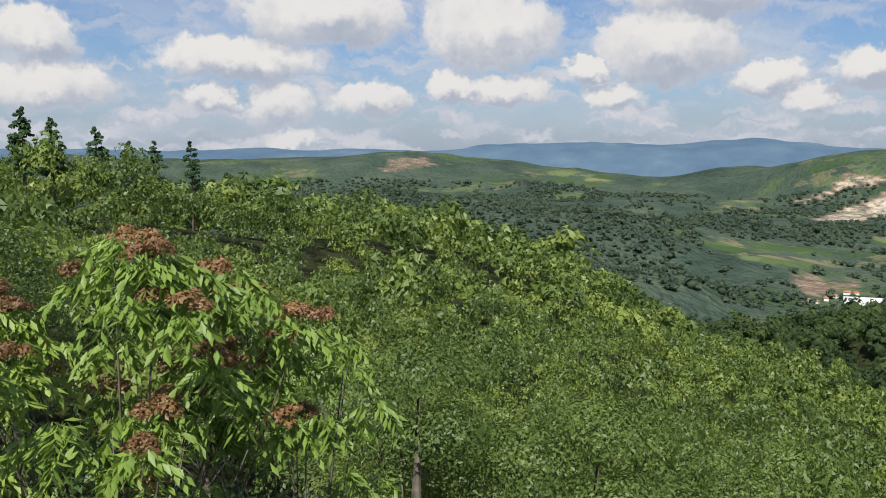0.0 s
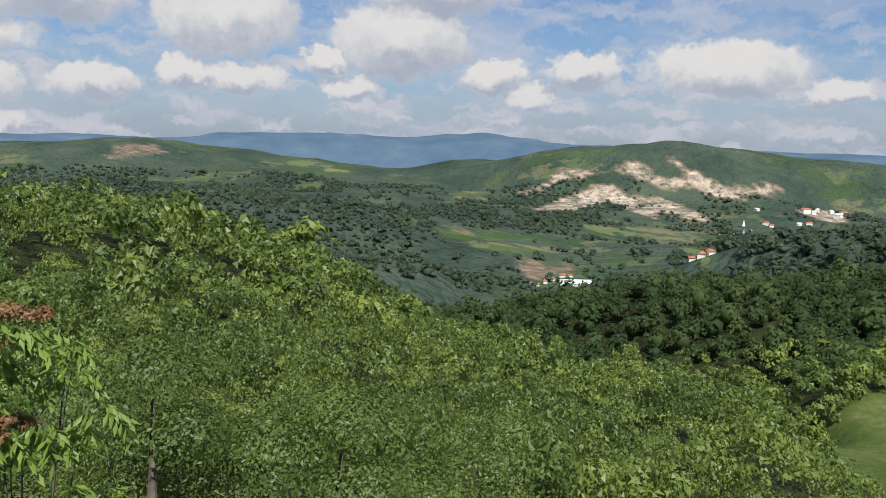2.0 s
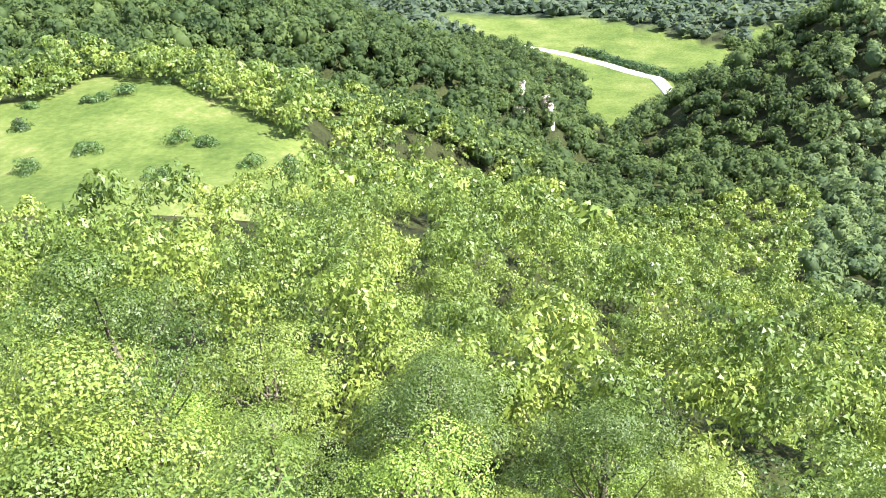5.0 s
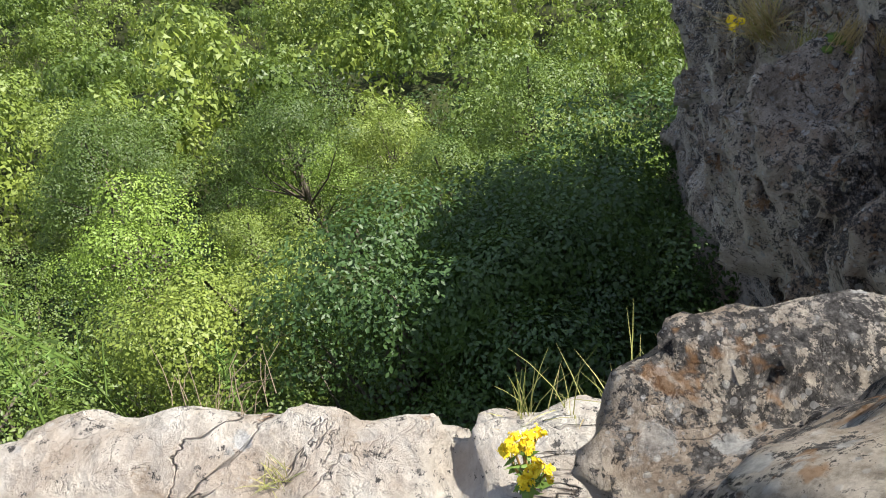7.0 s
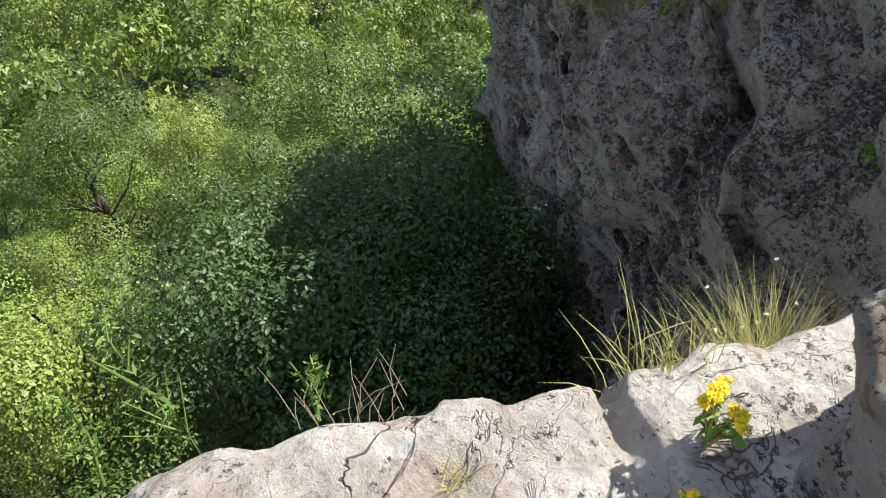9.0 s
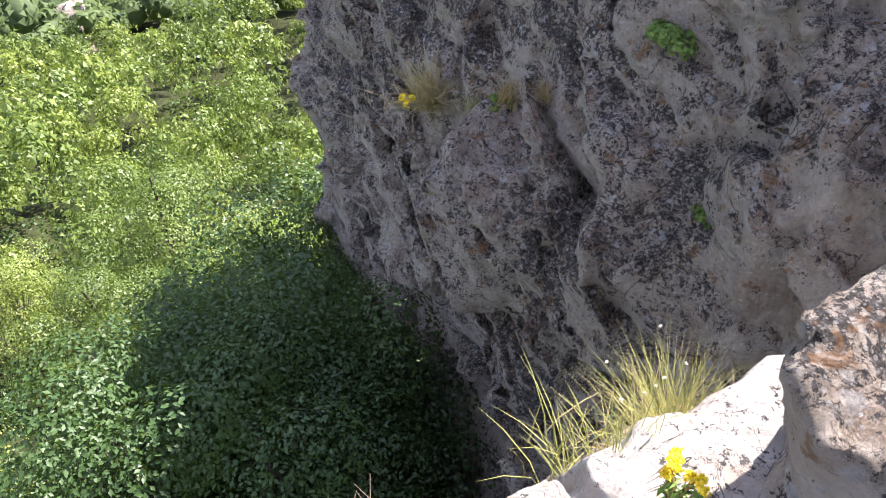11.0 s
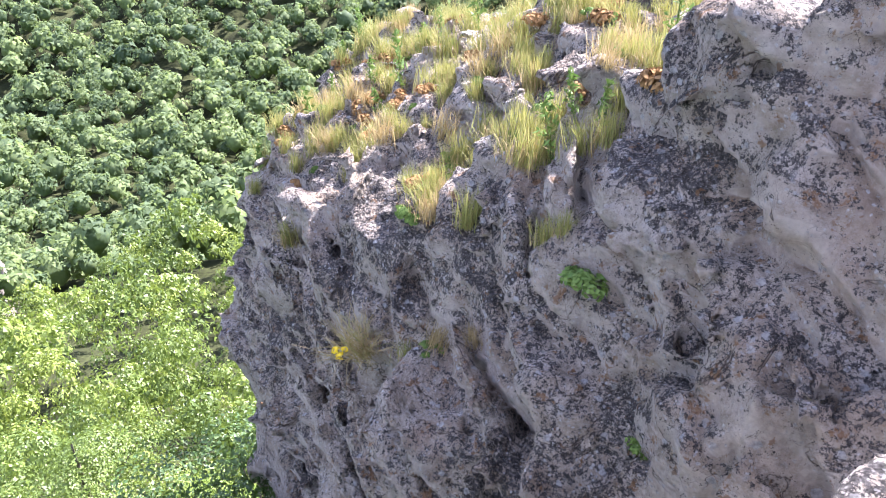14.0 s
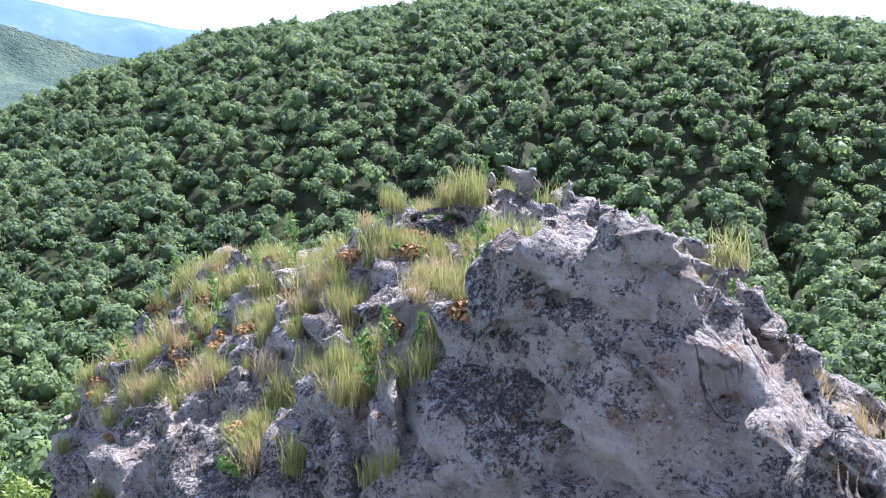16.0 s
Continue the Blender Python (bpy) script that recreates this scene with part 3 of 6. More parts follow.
def relief(x, y):
    """Height of the ground, from the crest and valley lines, with small relief."""
    x, y = np.atleast_1d(x).astype(float), np.atleast_1d(y).astype(float)
    r = np.maximum(np.hypot(x, y), 1.5)
    a, u = np.arctan2(x, y).astype(np.float32), np.log(r).astype(np.float32)
    z = np.empty_like(r)
    for s in range(0, len(r), 20000):
        q = slice(s, s + 20000)
        da = np.abs(a[q, None] - SA[None])
        da = np.minimum(np.abs(da), np.abs(TURN - da))
        d2 = da ** 2 + (u[q, None] - SU[None]) ** 2 + 0.0006
        w = 1.0 / (d2 * d2)
        z[q] = (w @ SZ) / w.sum(1)
    p = np.stack([x, y, 0 * x], 1)
    deg = np.degrees(np.arctan2(x, y))
    deg = np.where(deg < -100, deg + 360, deg)
    gully = np.abs(lattice(np.stack([deg / 5.5 + r / 260, r / 190, 0 * r + 2.5], 1))) - 0.35
    far_side = np.clip((deg - 104) / 10, 0, 1) * np.clip((r - 140) / 90, 0, 1) * np.clip((440 - r) / 60, 0, 1)
    z += 6 * gully * far_side
    for a0, lean, wide, deep in GULLIES:
        z -= deep * far_side * np.exp(-((deg - a0 - lean * (r - 300) / 100) / wide) ** 2)
    z += fbm(p / 45, 3) * np.clip((r - 30) / 150, 0, 1) * 1.2 + fbm(p / 260, 4) * np.clip((r - 400) / 1200, 0, 1) * 14
    return z


NET_A, NET_R = np.arange(-180, 180.1, 0.5), np.geomspace(0.6, 5200, 300)
_a, _r = np.meshgrid(NET_A, NET_R, indexing="ij")
NET_Z = relief(*polar(_a.ravel(), _r.ravel())).reshape(_a.shape)


def height(x, y):
    """Height of the ground, from the net of relief."""
    x, y = np.atleast_1d(x).astype(float), np.atleast_1d(y).astype(float)
    i = (np.degrees(np.arctan2(x, y)) + 180) / 0.5
    j = np.log(np.clip(np.hypot(x, y), 0.6, 5199) / 0.6) / math.log(5200 / 0.6) * 299
    i0, j0 = np.clip(i.astype(int), 0, len(NET_A) - 2), np.clip(j.astype(int), 0, 298)
    u, w = i - i0, j - j0
    return (NET_Z[i0, j0] * (1 - u) + NET_Z[i0 + 1, j0] * u) * (1 - w) + (NET_Z[i0, j0 + 1] * (1 - u) + NET_Z[i0 + 1, j0 + 1] * u) * w


def bearing(x, y):
    return np.degrees(np.arctan2(x, y)) % 360


def inside(az, r, poly):
    """Whether bearing and distance lie in a closed outline of (bearing, distance)."""
    az = np.where(az > 300, az - 360, az)
    hit = np.zeros(len(az), bool)
    for (a0, r0), (a1, r1) in zip(poly, poly[1:] + poly[:1]):
        c = (r0 > r) != (r1 > r)
        hit ^= c & (az < (a1 - a0) * (r - r0) / ((r1 - r0) or 1e-9) + a0)
    return hit


MEADOW = [(40.5, 132), (43.5, 146), (46.2, 162), (48.6, 168), (52, 170), (54, 183), (56, 186), (56.6, 176), (59.5, 170), (62.8, 154), (66.5, 136), (69.8, 124), (71.5, 108), (69, 92), (62, 86), (54, 86), (47, 90), (42, 104)]
# the wood below the meadow stays under these angles of sight
MEADOW_FOOT = ((38, -16.0), (42, -17.0), (43.4, -17.7), (47.5, -19.0), (52.8, -19.6), (56.7, -19.7), (61.3, -19.8), (65.7, -20.4), (69.1, -20.3), (71, -18.0))
VALLEY_MEADOW = [(77, 560), (82.5, 575), (88, 560), (98, 480), (99, 430), (95, 415), (92.5, 360), (89.8, 318), (88, 330), (87.4, 400), (83.5, 470), (79, 520)]
HIGH_MEADOW = [(97, 520), (99.5, 545), (103, 540), (103, 500), (100, 470)]
# land cover of the far country: outlines by bearing and angle of sight
QUARRY_LOW = [(24.2, -4.21), (26.8, -3.24), (28.6, -2.31), (29.6, -2.40), (30.4, -3.13), (32.9, -3.17), (34.9, -3.85), (36.2, -4.62), (34.5, -4.49), (32.9, -4.05), (32.2, -4.53), (30.9, -4.12), (29.1, -3.55), (26.8, -4.26), (25.3, -4.38)]
QUARRY_RAMP = [(22.9, -3.30), (25.3, -2.28), (26.2, -1.37), (28.3, -1.43), (28.0, -1.82), (26.3, -2.12), (24.3, -2.94), (23.1, -3.35)]
QUARRY_HIGH = [(29.9, -1.38), (30.4, -0.79), (31.8, -0.95), (31.9, -1.82), (33.1, -1.78), (34.1, -1.70), (33.8, -1.01), (33.1, -0.48), (34.3, -0.99), (35.8, -1.81), (37.6, -2.62), (37.8, -3.05), (35.9, -2.81), (34.4, -2.49), (32.9, -2.67), (32.1, -2.19), (30.8, -1.86)]
QUARRY_END = [(37.3, -2.38), (40.2, -1.95), (40.5, -2.25), (39.3, -2.67), (38.0, -2.72)]
TOWN_LAND = [(41.2, -3.57), (43.1, -3.48), (44.3, -4.02), (43.1, -4.28), (41.5, -3.80)]
FIELD_A = [(17.2, -5.75), (20.5, -5.69), (25.1, -6.09), (26.2, -6.70), (24.4, -7.26), (20.5, -6.96), (18.2, -6.24)]
FIELD_B = [(27.6, -5.12), (32.0, -5.22), (36.0, -5.43), (36.8, -5.89), (34.5, -6.25), (32.0, -5.73), (30.2, -6.18), (27.9, -5.75)]
FIELD_C = [(34.3, -6.26), (36.1, -6.56), (36.8, -6.89), (35.6, -7.33), (34.3, -6.89)]
FIELD_D = [(31.3, -7.91), (33.1, -7.71), (33.6, -8.06), (32.1, -8.21)]
FIELD_E = [(23.0, -10.86), (25.2, -10.68), (24.5, -11.33), (23.2, -11.24)]
FIELD_F = [(18.3, -3.21), (20.2, -3.04), (21.2, -3.90), (19.2, -3.70)]
BANK = [(23.0, -7.68), (24.1, -7.65), (25.9, -8.24), (27.2, -7.81), (27.0, -8.33), (24.4, -9.04), (23.6, -8.68)]
EARTH = [(19.3, -11.79), (20.1, -10.65), (21.4, -10.76), (22.4, -11.50), (22.2, -12.14), (20.4, -12.42)]
FIELD_G = [(7.1, -1.13), (9.6, -1.37), (11.8, -1.88), (10.7, -2.28), (7.5, -2.16)]
FIELD_H = [(7.4, -2.90), (9.6, -2.60), (9.8, -3.05), (7.8, -3.19)]
SCAR = [(-4.4, -1.33), (-3.3, -0.36), (-0.9, -0.36), (-0.7, -0.83), (-3.3, -1.22)]
FIELDS_FAN = [(61.1, -3.07), (66.5, -2.06), (70.2, -1.58), (72.7, -1.45), (69.5, -3.97), (68.8, -4.71), (64.6, -5.61), (64.4, -4.66), (65.0, -3.91)]
FIELD_RED = [(65.0, -4.02), (66.9, -3.94), (67.2, -4.40), (65.5, -4.56)]
FIELD_HILL = [(70.1, -5.55), (74.5, -5.12), (74.3, -5.78), (70.6, -5.93)]
PINK = [(62.0, -6.34), (63.0, -5.70), (64.2, -6.37), (64.0, -7.25), (62.6, -7.00)]


def inside_flat(az, el, poly):
    """Whether bearing and angle of sight lie in a closed outline."""
    az = np.where(az > 300, az - 360, az)
    hit = np.zeros(len(az), bool)
    for (a0, e0), (a1, e1) in zip(poly, poly[1:] + poly[:1]):
        c = (e0 > el) != (e1 > el)
        hit ^= c & (az < (a1 - a0) * (el - e0) / ((e1 - e0) or 1e-9) + a0)
    return hit


def build_ground():
    rs = np.concatenate([[0.6], np.geomspace(1.5, 700, 190), np.concatenate([np.arange(712, 2100, 24), np.arange(2100, 2800, 15), np.arange(2815, 3312, 30)])])
    az = np.concatenate([np.arange(-42, 192, 0.55), np.arange(192, 318, 2.0)])
    A, Rr = np.meshgrid(az, rs, indexing="ij")
    x, y = polar(A.ravel(), Rr.ravel())
    z = height(x, y)
    n, k = len(az), len(rs)
    i, j = np.meshgrid(np.arange(n), np.arange(k - 1), indexing="ij")
    i, j = i.ravel(), j.ravel()
    i2 = (i + 1) % n
    f = np.stack([i * k + j, i * k + j + 1, i2 * k + j + 1, i2 * k + j], 1)
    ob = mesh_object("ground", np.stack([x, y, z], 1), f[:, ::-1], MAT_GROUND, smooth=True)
    b, r = bearing(x, y), np.hypot(x, y)
    cov = np.zeros((len(x), 4), np.float32)
    cov[:, 3] = 1
    cov[inside(b, r, MEADOW) | inside(b, r - 8, MEADOW) | inside(b - 2, r, MEADOW) | inside(b + 2, r, MEADOW) | inside(b, r, VALLEY_MEADOW) | inside(b, r, HIGH_MEADOW), 0] = 1
    el = np.degrees(np.arctan2(z, r)) + fbm(np.stack([x, y, z], 1) / 40, 3) * 0.07
    far = r > 480
    for poly in (FIELD_A, FIELD_B, FIELD_C, FIELD_D, FIELD_E, FIELD_F, FIELD_G, FIELD_H, FIELDS_FAN, FIELD_HILL):
        cov[far & inside_flat(b, el, poly), 1] = 1
    for poly in (QUARRY_LOW, QUARRY_RAMP, QUARRY_HIGH, QUARRY_END, TOWN_LAND):
        cov[far & inside_flat(b, el, poly), 2] = 1
    for poly in (SCAR, EARTH, PINK, BANK, FIELD_RED):
        cov[far & inside_flat(b, el, poly), 2] = 0.5
    at = ob.data.color_attributes.new("cover", "FLOAT_COLOR", "POINT")
    at.data.foreach_set("color", cov.ravel())
    op = ob.data.attributes.new("open", "FLOAT", "POINT")
    op.data.foreach_set("value", (np.clip((r - 800) / 300, 0, 1) * np.clip((78 - np.where(b > 300, 0, b)) / 6, 0, 1)).astype(np.float32))
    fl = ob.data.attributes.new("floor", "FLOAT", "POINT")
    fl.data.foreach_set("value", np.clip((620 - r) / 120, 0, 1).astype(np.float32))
    tagged(ob, "wooded hill country with meadows, fields and a far valley", "ground", kind="structure")
    return ob


ground = build_ground()


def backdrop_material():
    """Distant ranges; blue haze is put into the base colour and a faint glow."""
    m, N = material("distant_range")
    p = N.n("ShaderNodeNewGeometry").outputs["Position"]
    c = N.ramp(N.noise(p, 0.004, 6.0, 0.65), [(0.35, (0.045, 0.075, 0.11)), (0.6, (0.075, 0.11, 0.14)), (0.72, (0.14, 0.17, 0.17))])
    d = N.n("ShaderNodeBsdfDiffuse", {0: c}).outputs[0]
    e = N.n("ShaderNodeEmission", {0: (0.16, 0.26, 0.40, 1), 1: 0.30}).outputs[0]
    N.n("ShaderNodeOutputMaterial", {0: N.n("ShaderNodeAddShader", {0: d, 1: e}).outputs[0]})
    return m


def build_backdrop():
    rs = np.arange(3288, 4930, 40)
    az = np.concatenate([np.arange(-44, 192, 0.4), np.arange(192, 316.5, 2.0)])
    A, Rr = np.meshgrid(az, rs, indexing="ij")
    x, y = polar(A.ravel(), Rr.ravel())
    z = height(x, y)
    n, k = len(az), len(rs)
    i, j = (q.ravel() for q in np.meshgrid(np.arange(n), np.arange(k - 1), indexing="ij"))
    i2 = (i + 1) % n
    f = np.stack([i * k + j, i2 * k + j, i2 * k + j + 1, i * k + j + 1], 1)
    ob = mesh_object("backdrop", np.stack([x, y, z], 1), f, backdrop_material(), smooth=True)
    tagged(ob, "far mountain ranges along the horizon, blue haze put into their colour", "mountains", kind="structure")


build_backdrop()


def sight(az, el, r0=60.0, r1=3200.0):
    """Where the line of sight at that bearing and angle first meets the ground."""
    r = np.geomspace(r0, r1, 700)
    x, y = polar(np.full(700, az), r)
    z = height(x, y)
    hit = np.nonzero(z > r * math.tan(radians(el)))[0]
    k = hit[0] if len(hit) else 699
    return x[k], y[k], z[k]



# ---- trees ----
def leaf_cloud(rng, count, size, rx, rz, lumps, flat=0.75, clump=(0.24, 0.46)):
    """Leaves (folded pairs of triangles) on the outer shells of a crown's lumps."""
    c = rng.normal(size=(lumps, 3)); c /= np.linalg.norm(c, axis=1)[:, None]
    c[:, 2] = np.abs(c[:, 2]) * 1.0 - 0.30
    c = c * np.array([rx, rx, rz]) * (rng.uniform(0.35, 0.80, (lumps, 1)) if clump[1] > 0.3 else rng.uniform(0.30, 1.0, (lumps, 1)) ** 0.6)
    lr = rng.uniform(*clump, lumps) * rx
    w = rng.choice(lumps, count, p=lr ** 2 / (lr ** 2).sum())
    d = rng.normal(size=(count, 3)); d /= np.linalg.norm(d, axis=1)[:, None]
    d[:, 2] = np.where(d[:, 2] < -0.30, -d[:, 2], d[:, 2])
    p = c[w] + d * (lr[w] * rng.uniform(0.80, 1.10, count))[:, None] * np.array([1, 1, flat])
    nrm = d * 1.0 + rng.normal(size=(count, 3)) * 0.30 + np.array([0, 0, 0.15])
    nrm /= np.linalg.norm(nrm, axis=1)[:, None]
    t = np.cross(nrm, rng.normal(size=(count, 3))); t /= np.linalg.norm(t, axis=1)[:, None]
    b = np.cross(nrm, t)
    s = size * rng.uniform(0.7, 1.35, (count, 1))
    return p, t * s, b * s * 0.55, nrm * s * 0.18, c, lr


def leaves_mesh(cl, tri=False):
    p, t, b, n = cl[:4]
    k = len(p)
    if tri:
        v = np.stack([p - t * 0.8 - b, p + t, p - t * 0.5 + b * 1.1], 1).reshape(-1, 3)
        return v, np.arange(3 * k).reshape(k, 3)
    v = np.stack([p - t, p + b + n, p + t, p - b + n], 1).reshape(-1, 3)
    i = np.arange(k)[:, None] * 4
    return v, np.concatenate([i + [0, 1, 2], i + [0, 2, 3]], 1).reshape(-1, 3)


ICO_BM = bmesh.new()
bmesh.ops.create_icosphere(ICO_BM, subdivisions=1, radius=1.0)
ICO_V = np.array([v.co[:] for v in ICO_BM.verts])
ICO_F = np.array([[v.index for v in f.verts] for f in ICO_BM.faces])
ICO_BM.free()


def tube(points, radii, sides=6):
    """A tapered limb along points."""
    pts = [Vector(p) for p in points]
    v, f = [], []
    for i, p in enumerate(pts):
        d = (pts[min(i + 1, len(pts) - 1)] - pts[max(i - 1, 0)]).normalized()
        q = d.to_track_quat("Z", "Y")
        for k in range(sides):
            a = 2 * math.pi * k / sides
            v.append(p + q @ Vector((math.cos(a) * radii[i], math.sin(a) * radii[i], 0)))
    for i in range(len(pts) - 1):
        for k in range(sides):
            a, b = i * sides + k, i * sides + (k + 1) % sides
            f.append((a, b, b + sides, a + sides))
    return np.array([x[:] for x in v]), np.array(f)


def join(parts):
    vs, fs, o = [], [], 0
    for v, f in parts:
        vs.append(v); fs.append(np.asarray(f) + o); o += len(v)
    return np.concatenate(vs), np.concatenate(fs)


def build_tree(seed, height_m, spread, leaves, leaf, mat, label):
    """A broad-leaved tree: trunk, limbs and a lumpy crown of single leaves."""
    rng = np.random.default_rng(seed)
    root = new("tree")
    zc = height_m * 0.60
    cl = leaf_cloud(rng, leaves, leaf, spread, height_m * 0.48, 34, 0.68, (0.18, 0.32))
    top = [(0, 0, -1.2), (rng.normal() * .15, rng.normal() * .15, zc * 0.4), (rng.normal() * .25, rng.normal() * .25, zc), (0, 0, height_m * 0.80)]
    tv, tf = tube(top, [0.02 * height_m, 0.016 * height_m, 0.011 * height_m, 0.02], 7)
    mesh_object("trunk", tv, tf, MAT_BARK, root, True)
    limbs = []
    for c in cl[4][::2]:
        e = np.array([0, 0, zc]) + c
        s = np.array([0, 0, zc * rng.uniform(0.5, 1.0)])
        m = (s + e) / 2 + rng.normal(size=3) * 0.2
        limbs.append(tube([s, m, e * 0.97], [0.034, 0.022, 0.008], 4))
    lv, lf = join(limbs)
    mesh_object("branchwork", lv, lf, MAT_BARK, root, True)
    v, f = leaves_mesh(cl)
    mesh_object("crown", v + np.array([0, 0, zc]), f, mat, root)
    return tagged(root, label, "tree", "trees below the lookout")


TREE_KINDS = [build_tree(11, 7.0, 2.2, 13000, 0.031, MAT_LEAF, "young oak with a dense dark green crown"),
              build_tree(12, 8.0, 2.5, 14500, 0.032, MAT_LEAF, "broad oak with a lumpy green crown"),
              build_tree(13, 6.5, 2.0, 11500, 0.031, MAT_LEAF_BRIGHT, "young broad-leaved tree with fresh yellow-green leaves"),
              build_tree(14, 7.5, 2.1, 11500, 0.032, MAT_LEAF, "slim oak with an airy green crown")]
GORGE_TREE = build_tree(15, 7.2, 2.2, 12500, 0.032, MAT_LEAF_SHADE, "dark green tree at the foot of the rock, shade put into its leaf colour")
TREE_TOP = [7.0, 8.0, 6.5, 7.5]


def scatter(rng, r0, r1, spacing, a0=-45, a1=195, loose=0.96):
    """Tree places on a jittered grid in a ring sector."""
    g = np.arange(-r1, r1, spacing)
    x, y = (q.ravel() for q in np.meshgrid(g, g))
    x = x + rng.uniform(-0.5, 0.5, len(x)) * spacing * loose
    y = y + rng.uniform(-0.5, 0.5, len(y)) * spacing * loose
    r, b = np.hypot(x, y), bearing(x, y)
    b2 = np.where(b > 300, b - 360, b)
    keep = (r > r0) & (r <= r1) & (b2 > a0) & (b2 < a1)
    for poly in (MEADOW, VALLEY_MEADOW, HIGH_MEADOW):
        keep &= ~inside(b, r, poly)
    keep &= ~((x > -6) & (x < 8.6) & (y > -15) & (y < -3.0 - 0.33 * np.clip(x, 0, 9)))
    keep &= ~((b > 150) & (b < 345) & (r < 16)) & ~(((b > 330) | (b < 15)) & (r < 8.5))
    return x[keep], y[keep]


def below_meadow(x, y, top=5.8):
    """Drops the trees that would stand before the open meadow."""
    b, r = bearing(x, y), np.hypot(x, y)
    foot = np.interp(b, [q[0] for q in MEADOW_FOOT], [q[1] for q in MEADOW_FOOT])
    hide = (b > 38) & (b < 69) & (r > 60) & (r < 108) & ((height(x, y) + top) / r > np.tan(np.radians(foot)))
    return x[~hide], y[~hide]


def open_slopes(x, y, top=9.0):
    """Drops the trees of back slopes, which lie behind a crest."""
    x, y = below_meadow(x, y)
    z, r = height(x, y), np.hypot(x, y)
    need = np.full(len(x), -9.0)
    for f in np.linspace(0.3, 0.95, 13):
        need = np.maximum(need, (height(x * f, y * f) + 4.0) / (r * f))
    keep = ((z + top) / r > need - 0.04) | (r < 250)
    return x[keep], y[keep]


def plant_near():
    rng = np.random.default_rng(3)
    x, y = scatter(rng, 3.4, 21, 2.9)
    z = height(x, y)
    first = set()
    for i in range(len(x)):
        k = int(rng.integers(0, 4))
        s = rng.uniform(0.72, 1.2) * (0.85 if math.hypot(x[i], y[i]) < 7 else 1.0)
        m = Matrix.LocRotScale((x[i], y[i], z[i]), Euler((rng.normal() * .05, rng.normal() * .05, rng.uniform(0, 6.28))), None)
        ob = TREE_KINDS[k]
        if k in first:
            ob = copy_thing(ob, m)
        else:
            ob.matrix_basis = m
            first.add(k)
        ob.scale = (s, s, s)


plant_near()


def crown_forms(seed, count, leaves, size, n=5, tri=True, clump=(0.24, 0.46)):
    """Templates of unit crowns (radius about 1) for woods further off."""
    forms = []
    for k in range(n):
        rng = np.random.default_rng(seed + k)
        cl = leaf_cloud(rng, leaves, size, 1.0, 1.1, count, 0.7, clump)
        v, f = leaves_mesh(cl, tri)
        forms.append((v, f))
    return forms


def round_forms(seed, leaves, size, n=6):
    """Crowns seen from afar: sprays of leaves turned outwards over boughs, with a small dark heart."""
    forms = []
    for k in range(n):
        rng = np.random.default_rng(seed + k)
        c = rng.normal(size=(13, 3)); c /= np.linalg.norm(c, axis=1)[:, None]
        c[:, 2] = np.abs(c[:, 2]) * 1.25 - 0.35
        c *= rng.uniform(0.45, 0.85, (13, 1))
        w = rng.integers(0, 13, leaves)
        d = rng.normal(size=(leaves, 3)); d /= np.linalg.norm(d, axis=1)[:, None]
        d[:, 2] = np.where(d[:, 2] < -0.2, -d[:, 2], d[:, 2])
        p = c[w] + d * rng.uniform(0.20, 0.40, (leaves, 1))
        nrm = d + 0.7 * p + rng.normal(size=(leaves, 3)) * 0.22
        nrm /= np.linalg.norm(nrm, axis=1)[:, None]
        t = np.cross(nrm, rng.normal(size=(leaves, 3))); t /= np.linalg.norm(t, axis=1)[:, None]
        q = size * rng.uniform(0.7, 1.4, (leaves, 1))
        heart = ICO_V * rng.uniform(0.42, 0.66, (len(ICO_V), 1)) * np.array([1, 1, 1.1])
        forms.append(join([(heart, ICO_F), leaves_mesh((p, t * q, np.cross(nrm, t) * q, nrm), True)]))
    return forms


def small_forms(seed, n=6):
    """Crowns at the far side of the valley."""
    return round_forms(seed, 17, 0.34, n)


def build_wood(name, label, x, y, radius, forms, mat, seed, rise=1.0, tall=5.0, uneven=0.22):
    """Many crowns joined into one wood."""
    rng = np.random.default_rng(seed)
    z = height(x, y)
    vs, fs, ts, o = [], [], [], 0
    which = rng.integers(0, len(forms), len(x))
    for k, (v, f) in enumerate(forms):
        q = np.where(which == k)[0]
        if not len(q):
            continue
        s = radius * np.clip(np.exp(rng.normal(size=len(q)) * uneven), 0.5, 2.2)
        a = rng.uniform(0, 6.283, len(q))
        ca, sa = np.cos(a), np.sin(a)
        X = (v[None, :, 0] * ca[:, None] - v[None, :, 1] * sa[:, None]) * s[:, None] + x[q, None]
        Y = (v[None, :, 0] * sa[:, None] + v[None, :, 1] * ca[:, None]) * s[:, None] + y[q, None]
        Z = v[None, :, 2] * (s * rise)[:, None] + (z[q] + tall * rng.uniform(0.50, 1.35, len(q)) + 0.5 * (s - radius))[:, None]
        vs.append(np.stack([X, Y, Z], 2).reshape(-1, 3))
        fs.append((f[None] + (np.arange(len(q)) * len(v))[:, None, None]).reshape(-1, f.shape[1]) + o)
        ts.append(np.repeat(rng.uniform(0, 1, len(q)), len(v)))
        o += len(q) * len(v)
    ob = mesh_object(name, np.concatenate(vs), np.concatenate(fs), mat, tint=np.concatenate(ts))
    return tagged(ob, label, "woodland", kind="stuff")


rng = np.random.default_rng(21)
x, y = scatter(rng, 3.0, 15, 1.9)
